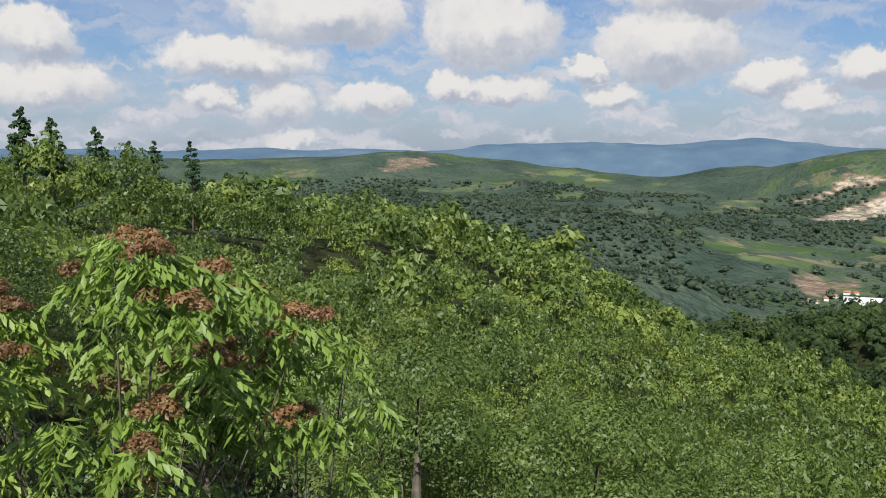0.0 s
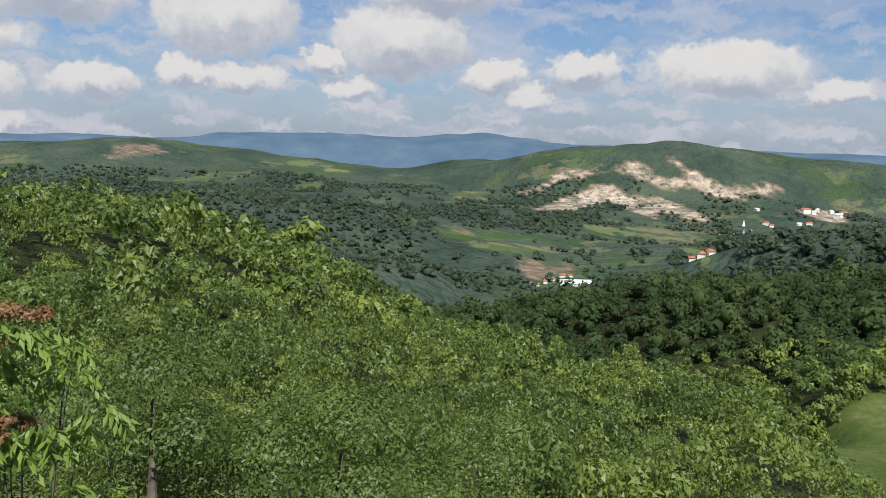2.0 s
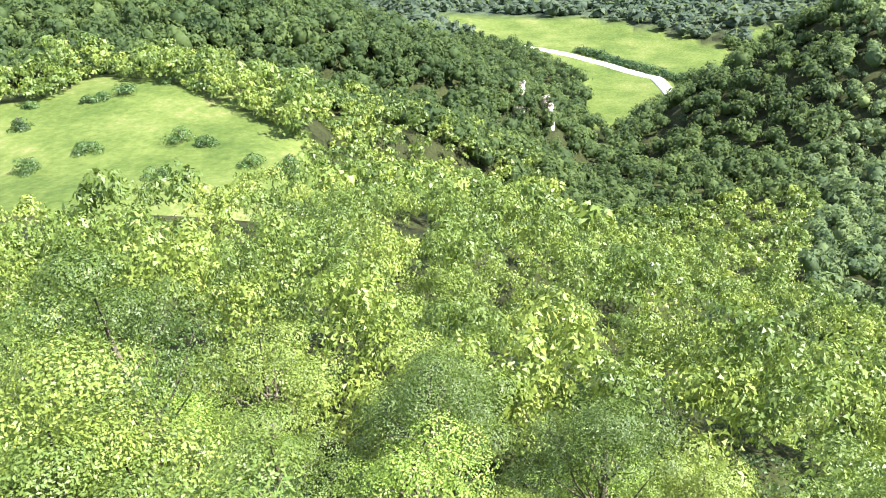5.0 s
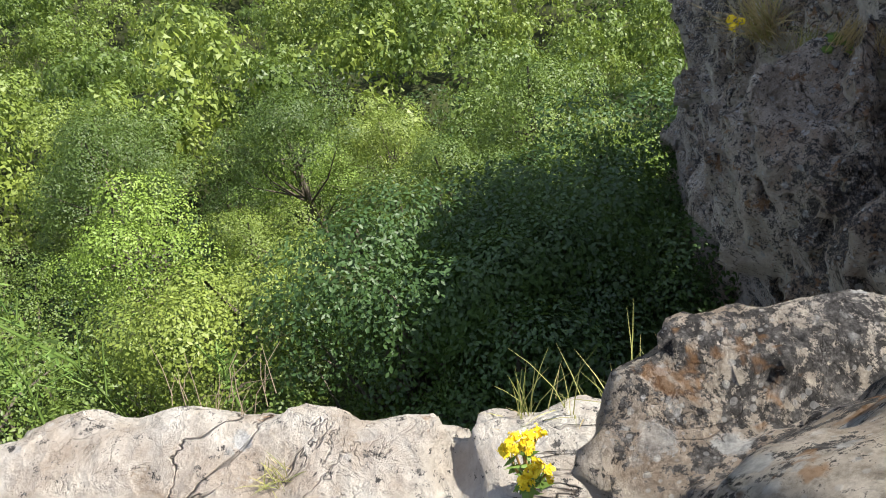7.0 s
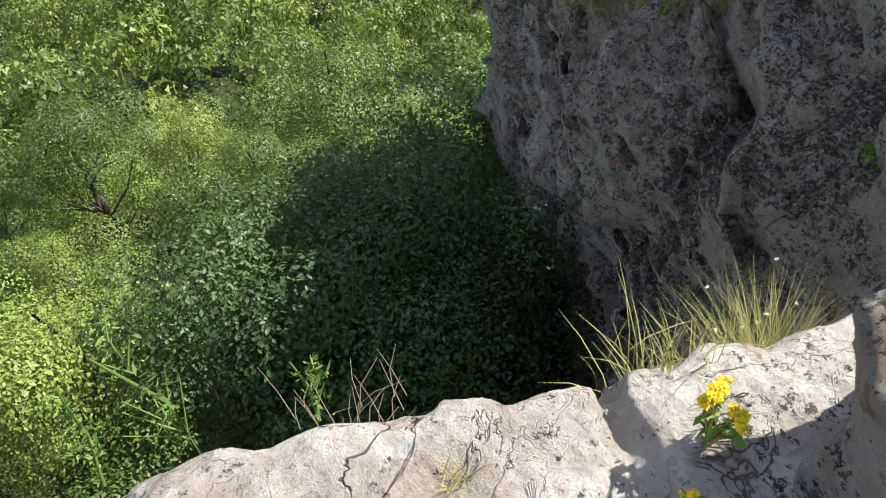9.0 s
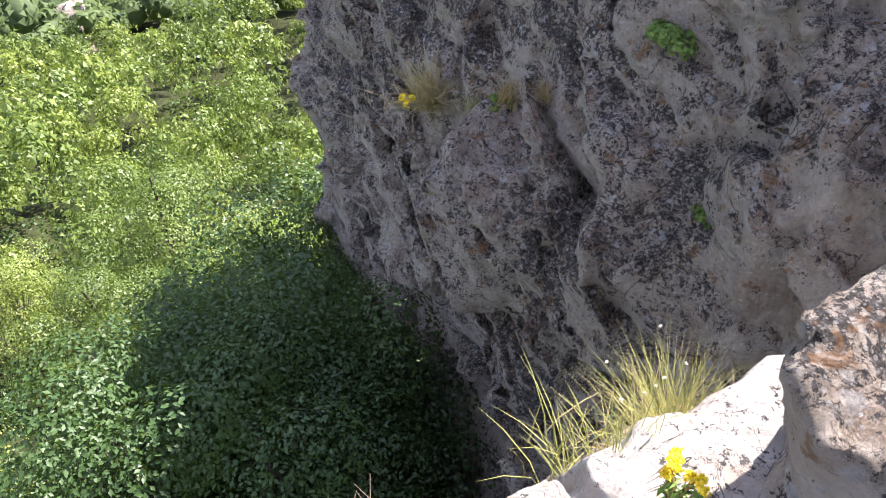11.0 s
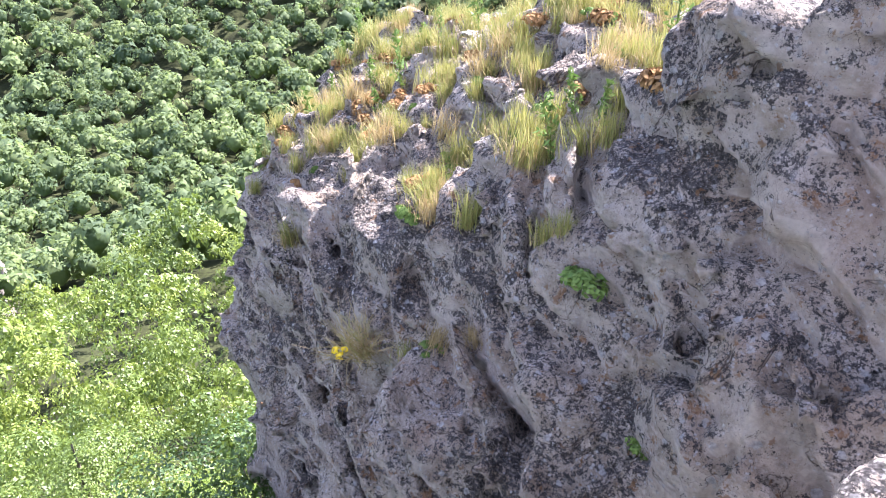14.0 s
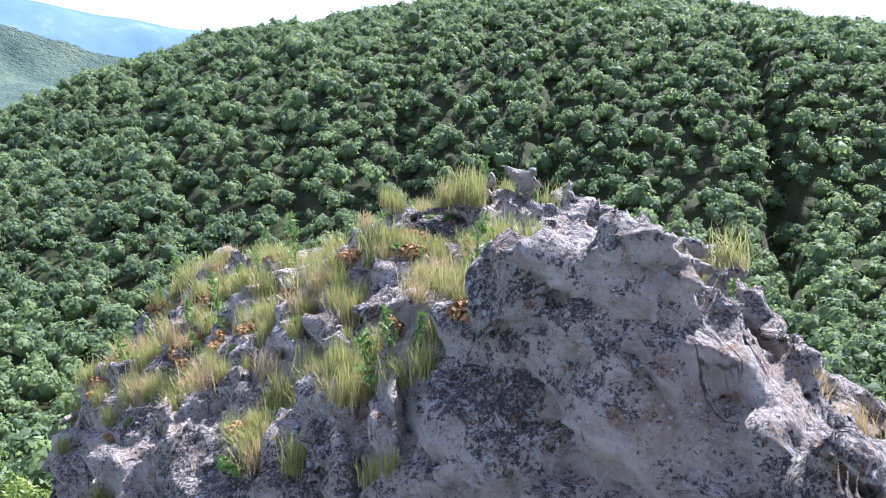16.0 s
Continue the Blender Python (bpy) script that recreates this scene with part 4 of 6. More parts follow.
# the darker leaf puts the shade between the trees into the undergrowth's colour
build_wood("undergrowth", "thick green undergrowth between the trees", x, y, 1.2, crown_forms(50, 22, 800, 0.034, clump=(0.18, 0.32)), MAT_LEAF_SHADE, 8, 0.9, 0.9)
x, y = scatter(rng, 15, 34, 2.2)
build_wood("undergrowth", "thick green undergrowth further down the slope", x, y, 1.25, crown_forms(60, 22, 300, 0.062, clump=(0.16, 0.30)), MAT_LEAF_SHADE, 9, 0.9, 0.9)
x, y = scatter(rng, 21, 46, 3.1)
build_wood("oak_scrub", "dense oak scrub just below the lookout", x, y, 1.95, crown_forms(150, 26, 1300, 0.042, clump=(0.19, 0.34)), MAT_LEAF, 6, 1.35, 4.0)
x, y = below_meadow(*scatter(rng, 46, 92, 3.3))
build_wood("hillside_wood", "dense oak wood down the slope", x, y, 2.05, crown_forms(100, 18, 340, 0.074, clump=(0.20, 0.34)), MAT_LEAF, 1, 1.35, 4.0)
x, y = open_slopes(*scatter(rng, 92, 215, 4.3))
over = (bearing(x, y) > 104) & (bearing(x, y) < 300)
build_wood("slope_wood", "dense green oak wood on the slopes", x[~over], y[~over], 2.75, crown_forms(200, 14, 130, 0.13, clump=(0.22, 0.36)), MAT_LEAF, 2, rise=1.25, tall=3.6)
build_wood("ravine_wood", "blue-green wood down in the ravine", x[over], y[over], 2.8, round_forms(250, 110, 0.12), MAT_CROWN_HILL, 12, tall=4.0)
x, y = open_slopes(*scatter(rng, 215, 500, 5.3, -45, 104))
hid = (bearing(x, y) > 315) & (np.hypot(x, y) > 300)
build_wood("spur_wood", "dark green wood on the spur and the hills behind it", x[~hid], y[~hid], 3.5, round_forms(300, 105, 0.118), MAT_CROWN_SPUR, 3, tall=3.6)
x, y = open_slopes(*scatter(rng, 215, 480, 4.2, 103, 190, 1.6))
build_wood("hill_wood", "dense blue-green wood on the hill across the ravine", x, y, 2.5, round_forms(350, 92, 0.125), MAT_CROWN_HILL, 5, tall=2.7, uneven=0.36)
x, y = scatter(rng, 194, 248, 3.7, 42, 93)
build_wood("spur_thicket", "young dark wood round the spur's flank", x, y, 2.8, round_forms(370, 105, 0.118), MAT_CROWN_SPUR, 15, tall=3.4)
x, y = scatter(rng, 620, 800, 7.5, 64, 95)
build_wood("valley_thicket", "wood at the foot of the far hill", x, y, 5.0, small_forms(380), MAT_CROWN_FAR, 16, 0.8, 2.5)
x, y = open_slopes(*scatter(rng, 500, 1150, 10.0, 25, 116))
x2, y2 = scatter(rng, 1150, 1500, 13.0, 62, 112)
x, y = np.concatenate([x, x2]), np.concatenate([y, y2])
keep = (fbm(np.stack([x, y, 0 * x], 1) / 90, 2) > -0.5)
x, y = x[keep], y[keep]
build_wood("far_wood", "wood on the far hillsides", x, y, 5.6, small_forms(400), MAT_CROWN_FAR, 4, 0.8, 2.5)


# ---- woods, copses and hedges in the far valley ----
x, y = scatter(rng, 560, 2500, 14.5, -34, 63, 1.3)
b, r = bearing(x, y), np.hypot(x, y)
el = np.degrees(np.arctan2(height(x, y), r))
dense = fbm(np.stack([x, y, 0 * x], 1) / 170, 3) + 0.35 * np.abs(lattice(np.stack([x / 60, y / 60, 0 * x], 1)))
hedge = np.abs(lattice(np.stack([x / 75 + 3, y / 55, 0 * x + 5], 1))) < 0.10
wooded = (dense > 0.20) | hedge | ((b > 3) & (b < 17) & (r > 1150) & (r < 1700)) | ((b > 346) & (r < 1700))
for poly in (FIELD_A, FIELD_B, FIELD_C, FIELD_D, FIELD_E, FIELD_F, FIELD_G, FIELD_H, QUARRY_LOW, QUARRY_RAMP, QUARRY_HIGH, QUARRY_END, TOWN_LAND, SCAR, EARTH, BANK):
    wooded &= ~inside_flat(b, el, poly) | (rng.uniform(size=len(x)) < 0.03)
x, y = x[wooded], y[wooded]
need, r = np.full(len(x), -9.0), np.hypot(x, y)
for f in np.linspace(0.15, 0.96, 28):
    need = np.maximum(need, height(x * f, y * f) / (r * f))
seen = (height(x, y) + 9) / r > need
x, y = x[seen], y[seen]
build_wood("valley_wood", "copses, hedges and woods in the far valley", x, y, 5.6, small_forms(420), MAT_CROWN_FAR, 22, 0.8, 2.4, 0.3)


# ---- rocks ----
def surface(fn, lo, hi, h, worn=None, band=0.6):
    """The zero surface of fn plus relief over a box, as quads (naive surface nets)."""
    ax = [np.arange(a, b + h, h) for a, b in zip(lo, hi)]
    g = np.stack(np.meshgrid(*ax, indexing="ij"), -1)
    sh = g.shape[:3]
    flat = g.reshape(-1, 3)
    sub = [np.append(np.arange(0, n - 1, 4), n - 1) for n in sh]
    rough = fn(g[np.ix_(*sub)].reshape(-1, 3)).reshape([len(q) for q in sub])
    V = rough[np.ix_(*[np.minimum((np.arange(n) + 2) // 4, len(q) - 1) for n, q in zip(sh, sub)])].ravel()
    close = np.nonzero(np.abs(V) < band + 3.5 * h)[0]
    V[close] = np.concatenate([fn(flat[close[s:s + 200000]]) for s in range(0, len(close), 200000)]) if len(close) else V[close]
    if worn is not None and len(close):
        near = close[np.abs(V[close]) < band]
        V[near] += np.concatenate([worn(flat[near[s:s + 200000]]) for s in range(0, len(near), 200000)]) if len(near) else 0.0
    V = V.reshape(sh)
    inn = V < 0
    acc, cnt = np.zeros((sh[0] - 1, sh[1] - 1, sh[2] - 1, 3)), np.zeros((sh[0] - 1, sh[1] - 1, sh[2] - 1))
    cor = [(a, b, c) for a in (0, 1) for b in (0, 1) for c in (0, 1)]

    def cut(arr, o):
        return arr[o[0]:sh[0] - 1 + o[0], o[1]:sh[1] - 1 + o[1], o[2]:sh[2] - 1 + o[2]]

    for i, p in enumerate(cor):
        for q in cor[i + 1:]:
            if sum(abs(a - b) for a, b in zip(p, q)) != 1:
                continue
            va, vb = cut(V, p), cut(V, q)
            on = (va < 0) != (vb < 0)
            t = np.where(on, va / np.where(on, va - vb, 1), 0)
            pa, pb = np.array(p), np.array(q)
            pos = pa + t[..., None] * (pb - pa)
            acc += np.where(on[..., None], pos, 0)
            cnt += on
    cell = cnt > 0
    idx = np.full(cell.shape, -1)
    idx[cell] = np.arange(cell.sum())
    base = np.stack(np.nonzero(cell), 1)
    verts = (base + acc[cell] / cnt[cell][:, None]) * h + np.array([a[0] for a in ax])
    quads = []
    for d in range(3):
        e1, e2 = [(1, 2), (2, 0), (0, 1)][d]
        a = np.take(inn, range(0, sh[d] - 1), d)
        b = np.take(inn, range(1, sh[d]), d)
        I = np.stack(np.nonzero(a != b), 1)
        ok = (I[:, e1] > 0) & (I[:, e2] > 0) & (I[:, e1] < sh[e1] - 1) & (I[:, e2] < sh[e2] - 1)
        I = I[ok]
        flip = ~a[tuple(I.T)]
        o1, o2 = np.zeros(3, int), np.zeros(3, int)
        o1[e1], o2[e2] = 1, 1
        q = np.stack([idx[tuple((I - s).T)] for s in (o1 + o2, o2, 0 * o1, o1)], 1)
        q[flip] = q[flip][:, ::-1]
        quads.append(q)
    return verts, np.concatenate(quads)


def block(p, planes, soft=0.06):
    """A convex stone: planes given as (normal, point); edges rounded by soft."""
    d = np.stack([(p - np.array(c)) @ (np.array(n) / np.linalg.norm(n)) for n, c in planes])
    m = d.max(0)
    near = np.abs(m) < 1.0
    m[near] += soft * np.log(np.exp((d[:, near] - m[near]) / soft).sum(0))
    return m


def melt(a, b, k=0.08):
    """Union of two stones with a small fillet."""
    h = np.clip(0.5 + 0.5 * (b - a) / k, 0, 1)
    return b + (a - b) * h - k * h * (1 - h)


def ball(p, c, r):
    """A rounded boulder form."""
    return (np.linalg.norm((p - np.array(c)) / np.array(r), axis=1) - 1) * min(r)


def craggy(p):
    """Knobbly relief of weathered limestone: blocks, ribs, pits and cracks; calmer on the big face."""
    w = p + 0.22 * np.stack([lattice(p * 1.3 + 2), lattice(p * 1.3 + 11), lattice(p * 1.3 + 23)], 1)
    back = np.clip((0.40 * p[:, 0] + p[:, 1] + 0.30 * p[:, 2] + 4.74) / -0.35, 0, 1)
    ribs = np.abs(lattice(w * np.array([1.7, 1.7, 1.3])))
    knobs = np.abs(lattice(w * 4.3 + 5))
    lean = np.stack([w[:, 0] * 0.8 + w[:, 2] * 0.6, w[:, 1], w[:, 2] * 0.8 - w[:, 0] * 0.6], 1)
    crack = np.exp(-np.abs(lattice(lean * np.array([0.55, 0.7, 1.9]) + 31)) / 0.06) * np.clip(lattice(p * 0.8 + 4) * 2 + 0.7, 0, 1)
    slabs = facets(lean * np.array([0.75, 1, 1.5]), 0.62, 0.55, 0.26)
    broken = facets(w * np.array([1, 1, 1.25]), 0.27, 0.7, 0.24)
    return (0.05 * fbm(p * 0.8, 2) + (0.04 + 0.12 * back) * (0.3 - ribs) + (0.04 + 0.05 * back) * (0.33 - knobs) + 0.03 * (0.3 - np.abs(lattice(w * 9.5)))
            + 0.13 * crack + 1.25 * slabs + (0.95 + 0.45 * back) * broken)


def head_block(p):
    return block(p, [((0.62, 0.77, -0.1), (0.9, -4.36, -1.1)), ((0.3, 0.95, 0.05), (1.5, -4.45, -2.4)), ((-0.05, -0.35, 0.93), (0.9, -4.75, -0.80)),
                     ((0.82, 0.0, 0.57), (1.82, -5.25, -1.42)), ((-0.92, 0.3, 0.15), (0.44, -4.4, -0.9)), ((0.1, -0.95, 0.3), (1.2, -5.8, -1.0)), ((0, 0, -1), (0, 0, -8))], 0.05)


def shoulder_block(p):
    return block(p, [((0.12, 0.99, 0.06), (0.3, -4.12, -1.5)), ((-0.46, -0.12, 0.88), (0.0, -4.15, -1.30)), ((0, -1, 0.3), (0, -5.2, -2)), ((1, 0, 0.2), (0.8, 0, -1.2)), ((-1, 0, 0), (-4.5, 0, 0)), ((0, 0, -1), (0, 0, -8))], 0.05)


FACE = (0.40, 1.0, 0.30)
TOP = (0.44, 0.42, 0.79)


def face_block(p):
    """The broad leaning front with its bulging, undercut nose."""
    d = block(p, [(FACE, (1.65, -4.57, -2.10)), ((0.75, 0.60, -0.46), (3.64, -4.44, -5.17)), ((0.43, 0.60, -0.60), (2.88, -4.08, -5.36)), ((-0.33, 0.35, -0.85), (2.11, -3.89, -4.99)),
                     (TOP, (2.34, -4.71, -2.27)), ((-0.46, -0.12, 0.88), (0.0, -4.15, -1.25)), ((-1, 0, 0), (-4.5, 0, 0)), ((0, -1, 0), (0, -5.7, 0))], 0.07)
    for c, r in (((2.75, -4.62, -4.55), (0.95, 0.66, 0.72)), ((1.45, -4.22, -3.95), (0.72, 0.50, 0.75)), ((0.35, -4.25, -3.0), (0.8, 0.5, 0.8))):
        d = melt(d, ball(p, c, r), 0.14)
    return d


def slope_block(p):
    return block(p, [((0.50, 0.90, 0.12), (4.3, -5.1, -4.8)), (TOP, (2.34, -4.75, -2.30)), ((0.2, 0.6, -0.77), (4.18, -4.78, -6.74)), ((0.93, 0.22, 0.32), (8.35, -7.2, -5.5)), ((0.12, -0.2, 0.97), (3, -8, -1.75)), ((-0.8, -0.1, 0.6), (0.5, -7.2, -1.7)),
                     ((0, -1, 0.2), (0, -11.5, -3)), (FACE, (1.65, -4.95, -2.10)), ((-0.7, 0.4, -0.5), (3.2, -4.6, -5.3)), ((0, 0, -1), (0, 0, -10))], 0.08)


def wall_block(p):
    return block(p, [((0.42, 1.0, 0.06), (2.4, -4.85, -5.6)), ((0.93, 0.22, 0.28), (8.2, -7.2, -5.5)), ((0, 0.3, 1), (2, -5, -4.7)), ((-1, 0, 0), (-4.5, 0, 0)), ((0, -1, 0), (0, -11, 0))], 0.10)


KNOBS = [((2.4, -8.0, -1.35), (0.5, 0.45, 0.36)), ((1.35, -7.2, -1.28), (0.55, 0.4, 0.30)), ((0.7, -6.7, -1.35), (0.42, 0.42, 0.30)), ((3.25, -7.6, -1.75), (0.62, 0.6, 0.52)), ((3.5, -7.1, -2.25), (0.5, 0.5, 0.5)),
         ((0.3, -5.95, -1.5), (0.5, 0.42, 0.34)), ((-0.25, -5.5, -2.0), (0.45, 0.4, 0.34)), ((5.3, -8.3, -2.6), (0.5, 0.4, 0.4)), ((4.2, -7.0, -2.75), (0.45, 0.5, 0.45))]


def outcrop_body(p):
    d = np.minimum(np.minimum(np.minimum(head_block(p), shoulder_block(p)), np.minimum(face_block(p), slope_block(p))), wall_block(p))
    for c, r in KNOBS:
        d = np.minimum(d, ball(p, c, r))
    return d


OUTCROP_PARTS = (("head", head_block, "blunt grey head with black and white lichen"), ("shoulder", shoulder_block, "sloping grey shoulder, sunlit on top"), ("face", face_block, "broad leaning front with a pale undercut nose"),
                 ("back_slope", slope_block, "craggy slope with grassy crevices"), ("wall", wall_block, "shaded lower wall"))


def build_outcrop():
    """One weathered surface, split into the stones that it is made of."""
    root = new("rock_outcrop")
    v, f = surface(outcrop_body, (-2.3, -9.7, -7.2), (9.4, -3.2, -0.4), 0.047, craggy, 0.42)
    mid = v[f].mean(1)
    near = np.stack([fn(mid) for _, fn, _ in OUTCROP_PARTS] + [ball(mid, c, r) for c, r in KNOBS])
    owner = near.argmin(0)
    names = [(n, label) for n, _, label in OUTCROP_PARTS] + [("knob", "weathered knob of stone on the crest")] * len(KNOBS)
    for k, (name, label) in enumerate(names):
        mine = f[owner == k]
        if not len(mine):
            continue
        used, inv = np.unique(mine, return_inverse=True)
        mesh_object(name, v[used], inv.reshape(mine.shape), MAT_ROCK, root, True)["label"] = label
    b, bf = surface(lambda p: np.maximum(outcrop_body(p) - 0.006, ball(p, (1.66, -4.60, -2.10), (0.18, 0.30, 0.11)) + 0.07 * lattice(p * 9.0)), (1.2, -5.1, -2.5), (2.1, -4.1, -1.7), 0.03, craggy, 0.42)
    if len(bf):
        mesh_object("pale_break", b, bf, MAT_FRESH, root, True)["label"] = "fresh pale break in the stone"
    tagged(root, "large grey limestone outcrop crusted with black and white lichen", "rock")
    return BVHTree.FromPolygons(v.tolist(), f.tolist())


ROCK_TREE = build_outcrop()


def cliff(p):
    return np.maximum(outcrop_body(p), p[:, 2] + 6.9) + 0.06


v, f = surface(cliff, (-4.6, -11.8, -18), (8.4, -3.3, -6.4), 0.18, lambda p: craggy(p) * 1.3, 0.5)
tagged(mesh_object("cliff_foot", v, f, MAT_ROCK, smooth=True), "shaded limestone cliff under the outcrop", "rock")


def ledge_body(p):
    d = block(p, [((-0.05, 0.02, 1.0), (0.3, -1.0, -1.735)), ((0.80, -0.33, 0.45), (0.56, -0.88, -1.79)), ((0.93, -0.36, 0.10), (0.60, -0.88, -1.95)), ((0.2, -0.95, 0.2), (0.1, -1.98, -2.0)), ((0.75, -0.05, 0.62), (0.78, -0.32, -1.80)), ((0.55, 0.25, 0.8), (0.80, -0.05, -1.82)),
                  ((-1, 0, 0), (-2.5, 0, 0)), ((0, 1, 0), (0, 2.5, 0)), ((0, 0, -1), (0, 0, -7))], 0.025)
    # a dark crack across the slab
    along = p[:, 0] * 0.50 + (p[:, 1] + 0.90) * 0.86 + 0.035 * lattice(p * 9.0)
    d = np.maximum(d, np.minimum(0.012 - np.abs(along), d + 0.06))
    return d


def ledge_relief(p):
    return 0.025 + 0.5 * facets(p + 0.15 * np.stack([lattice(p * 3), lattice(p * 3 + 7), lattice(p * 3 + 15)], 1), 0.30, 0.28, 0.10) + 0.016 * (0.3 - np.abs(lattice(p * 14.0))) + 0.02 * fbm(p * 2.2, 3) + 0.016 * fbm(p * 11, 2) + 0.02 * (0.3 - np.abs(lattice(p * 5.0 + 8)))


def ledge(p):
    return ledge_body(p) + ledge_relief(p)


v, f = surface(ledge_body, (-2.4, -3.1, -4.6), (1.3, 1.6, -1.55), 0.028, ledge_relief, 0.09)
tagged(mesh_object("rock_ledge", v, f, MAT_LEDGE, smooth=True), "pale sunlit limestone ledge at the brink with dark cracks", "rock")


def shelf(p):
    return block(p, [((0.1, 0.0, 1.0), (0.3, -2.2, -2.80)), ((0.9, -0.2, 0.2), (0.62, -2.0, -2.9)), ((0.1, -1, 0.1), (0, -2.45, -3)), ((-1, 0, 0), (-0.9, 0, 0)), ((0, 1, 0), (0, -1.5, 0)), ((0, 0, -1), (0, 0, -4.4))], 0.05)


v, f = surface(shelf, (-1.0, -2.7, -4.5), (1.0, -1.3, -2.5), 0.04, lambda p: 0.05 * fbm(p * 3.0, 3), 0.3)
tagged(mesh_object("rock_shelf", v, f, MAT_ROCK, smooth=True), "small dark rock shelf under the ledge's brink", "rock")


def boulder(p):
    d = block(p, [((0.80, 0.45, -0.38), (0.15, -1.325, -1.33)), ((0.91, -0.40, -0.20), (0.15, -1.345, -1.33)), ((-0.05, 0.12, 0.99), (0.12, -1.36, -1.275)),
                  ((0.1, -1, 0.1), (0, -2.05, -1.4)), ((-1, 0, 0), (-1.3, 0, 0)), ((0.25, 0.93, -0.25), (-0.1, -1.14, -1.35)), ((0, 0, -1), (0, 0, -2.2))], 0.02)
    tall = block(p, [((0.88, 0.05, 0.47), (-0.06, -1.5, -1.26)), ((0.3, 0.93, 0.0), (-0.3, -1.16, -1.3)), ((0, 0, 1), (0, 0, -0.78)), ((0.1, -1, 0.1), (0, -1.75, -1.4)), ((1, 0, 0.05), (0.03, 0, -1.4)), ((-1, 0, 0), (-1.4, 0, 0)), ((0, 0, -1), (0, 0, -2.2))], 0.03)
    return np.minimum(d, tall)


def boulder_relief(p):
    return 0.35 * facets(p, 0.34, 0.3, 0.12) + 0.018 * (0.3 - np.abs(lattice(p * 15.0))) + 0.02 * fbm(p * 1.8 + 3, 2) + 0.03 * (0.35 - np.abs(lattice(p * 4.0))) + 0.016 * fbm(p * 12, 2)


v, f = surface(boulder, (-1.5, -2.4, -2.3), (0.5, -0.7, -0.6), 0.024, boulder_relief, 0.10)
tagged(mesh_object("boulder", v, f, MAT_BOULDER, smooth=True), "grey boulder spotted with black and white lichen on the ledge", "rock")


# ---- herbs and grasses on the rocks ----
def plain(name, a, b, rough=0.6, trans=0.3):
    m, N = material(name)
    g = N.n("ShaderNodeNewGeometry").outputs["Random Per Island"]
    c = N.mix(g, a, b)
    finish(N, c, rough, spec=0.3, trans=trans)
    return m


MAT_GRASS = plain("green_grass", (0.20, 0.23, 0.055), (0.42, 0.39, 0.14))
MAT_DRY = plain("dry_grass", (0.34, 0.26, 0.11), (0.50, 0.40, 0.20))
MAT_HERB = plain("herb_leaf", (0.09, 0.17, 0.03), (0.20, 0.30, 0.07))
MAT_MOSS = plain("rusty_moss", (0.24, 0.13, 0.05), (0.36, 0.22, 0.09), 0.9, 0.1)
MAT_YELLOW = plain("yellow_petal", (0.75, 0.56, 0.02), (0.90, 0.72, 0.04), 0.5, 0.2)
MAT_WHITE = plain("white_petal", (0.75, 0.73, 0.66), (0.85, 0.83, 0.78), 0.5, 0.2)
MAT_TWIG = plain("dry_twig", (0.13, 0.10, 0.07), (0.26, 0.20, 0.14), 0.9, 0.0)


def blades(rng, n, tall, spread, base, width, droop=0.35):
    """Curved grass blades from one root, three segments each."""
    a = rng.uniform(0, 6.283, n)
    d = np.stack([np.cos(a), np.sin(a), 0 * a], 1)
    side = np.stack([-np.sin(a), np.cos(a), 0 * a], 1)
    h = tall * rng.uniform(0.55, 1.1, n)
    lean = spread * rng.uniform(0.05, 1.0, n) ** 0.8
    root = np.concatenate([rng.normal(size=(n, 2)) * base, np.zeros((n, 1))], 1)
    v = []
    for k, w in ((0.0, 1.0), (0.4, 0.9), (0.75, 0.6), (1.0, 0.08)):
        c = root + d * (lean * k ** 1.6)[:, None] * tall + np.array([0, 0, 1]) * (h * (k - droop * (lean) * k ** 3))[:, None]
        v += [c - side * width * w, c + side * width * w]
    v = np.stack(v, 1).reshape(-1, 3)
    i = np.arange(n)[:, None] * 8
    f = np.concatenate([i + [0, 1, 3, 2], i + [2, 3, 5, 4], i + [4, 5, 7, 6]], 1).reshape(-1, 4)
    return v, f


def build_tuft(seed, n, tall, spread, base, mat, label, width=0.003):
    rng = np.random.default_rng(seed)
    root = new("grass_tuft")
    v, f = blades(rng, n, tall, spread, base, width)
    mesh_object("foliage", v, f, mat, root)
    v, f = blades(rng, n // 4, tall * 0.55, spread * 1.5, base * 1.2, width)
    mesh_object("dry_foliage", v, f, MAT_DRY, root)
    return tagged(root, label, "grass", "grass tufts on the rocks")


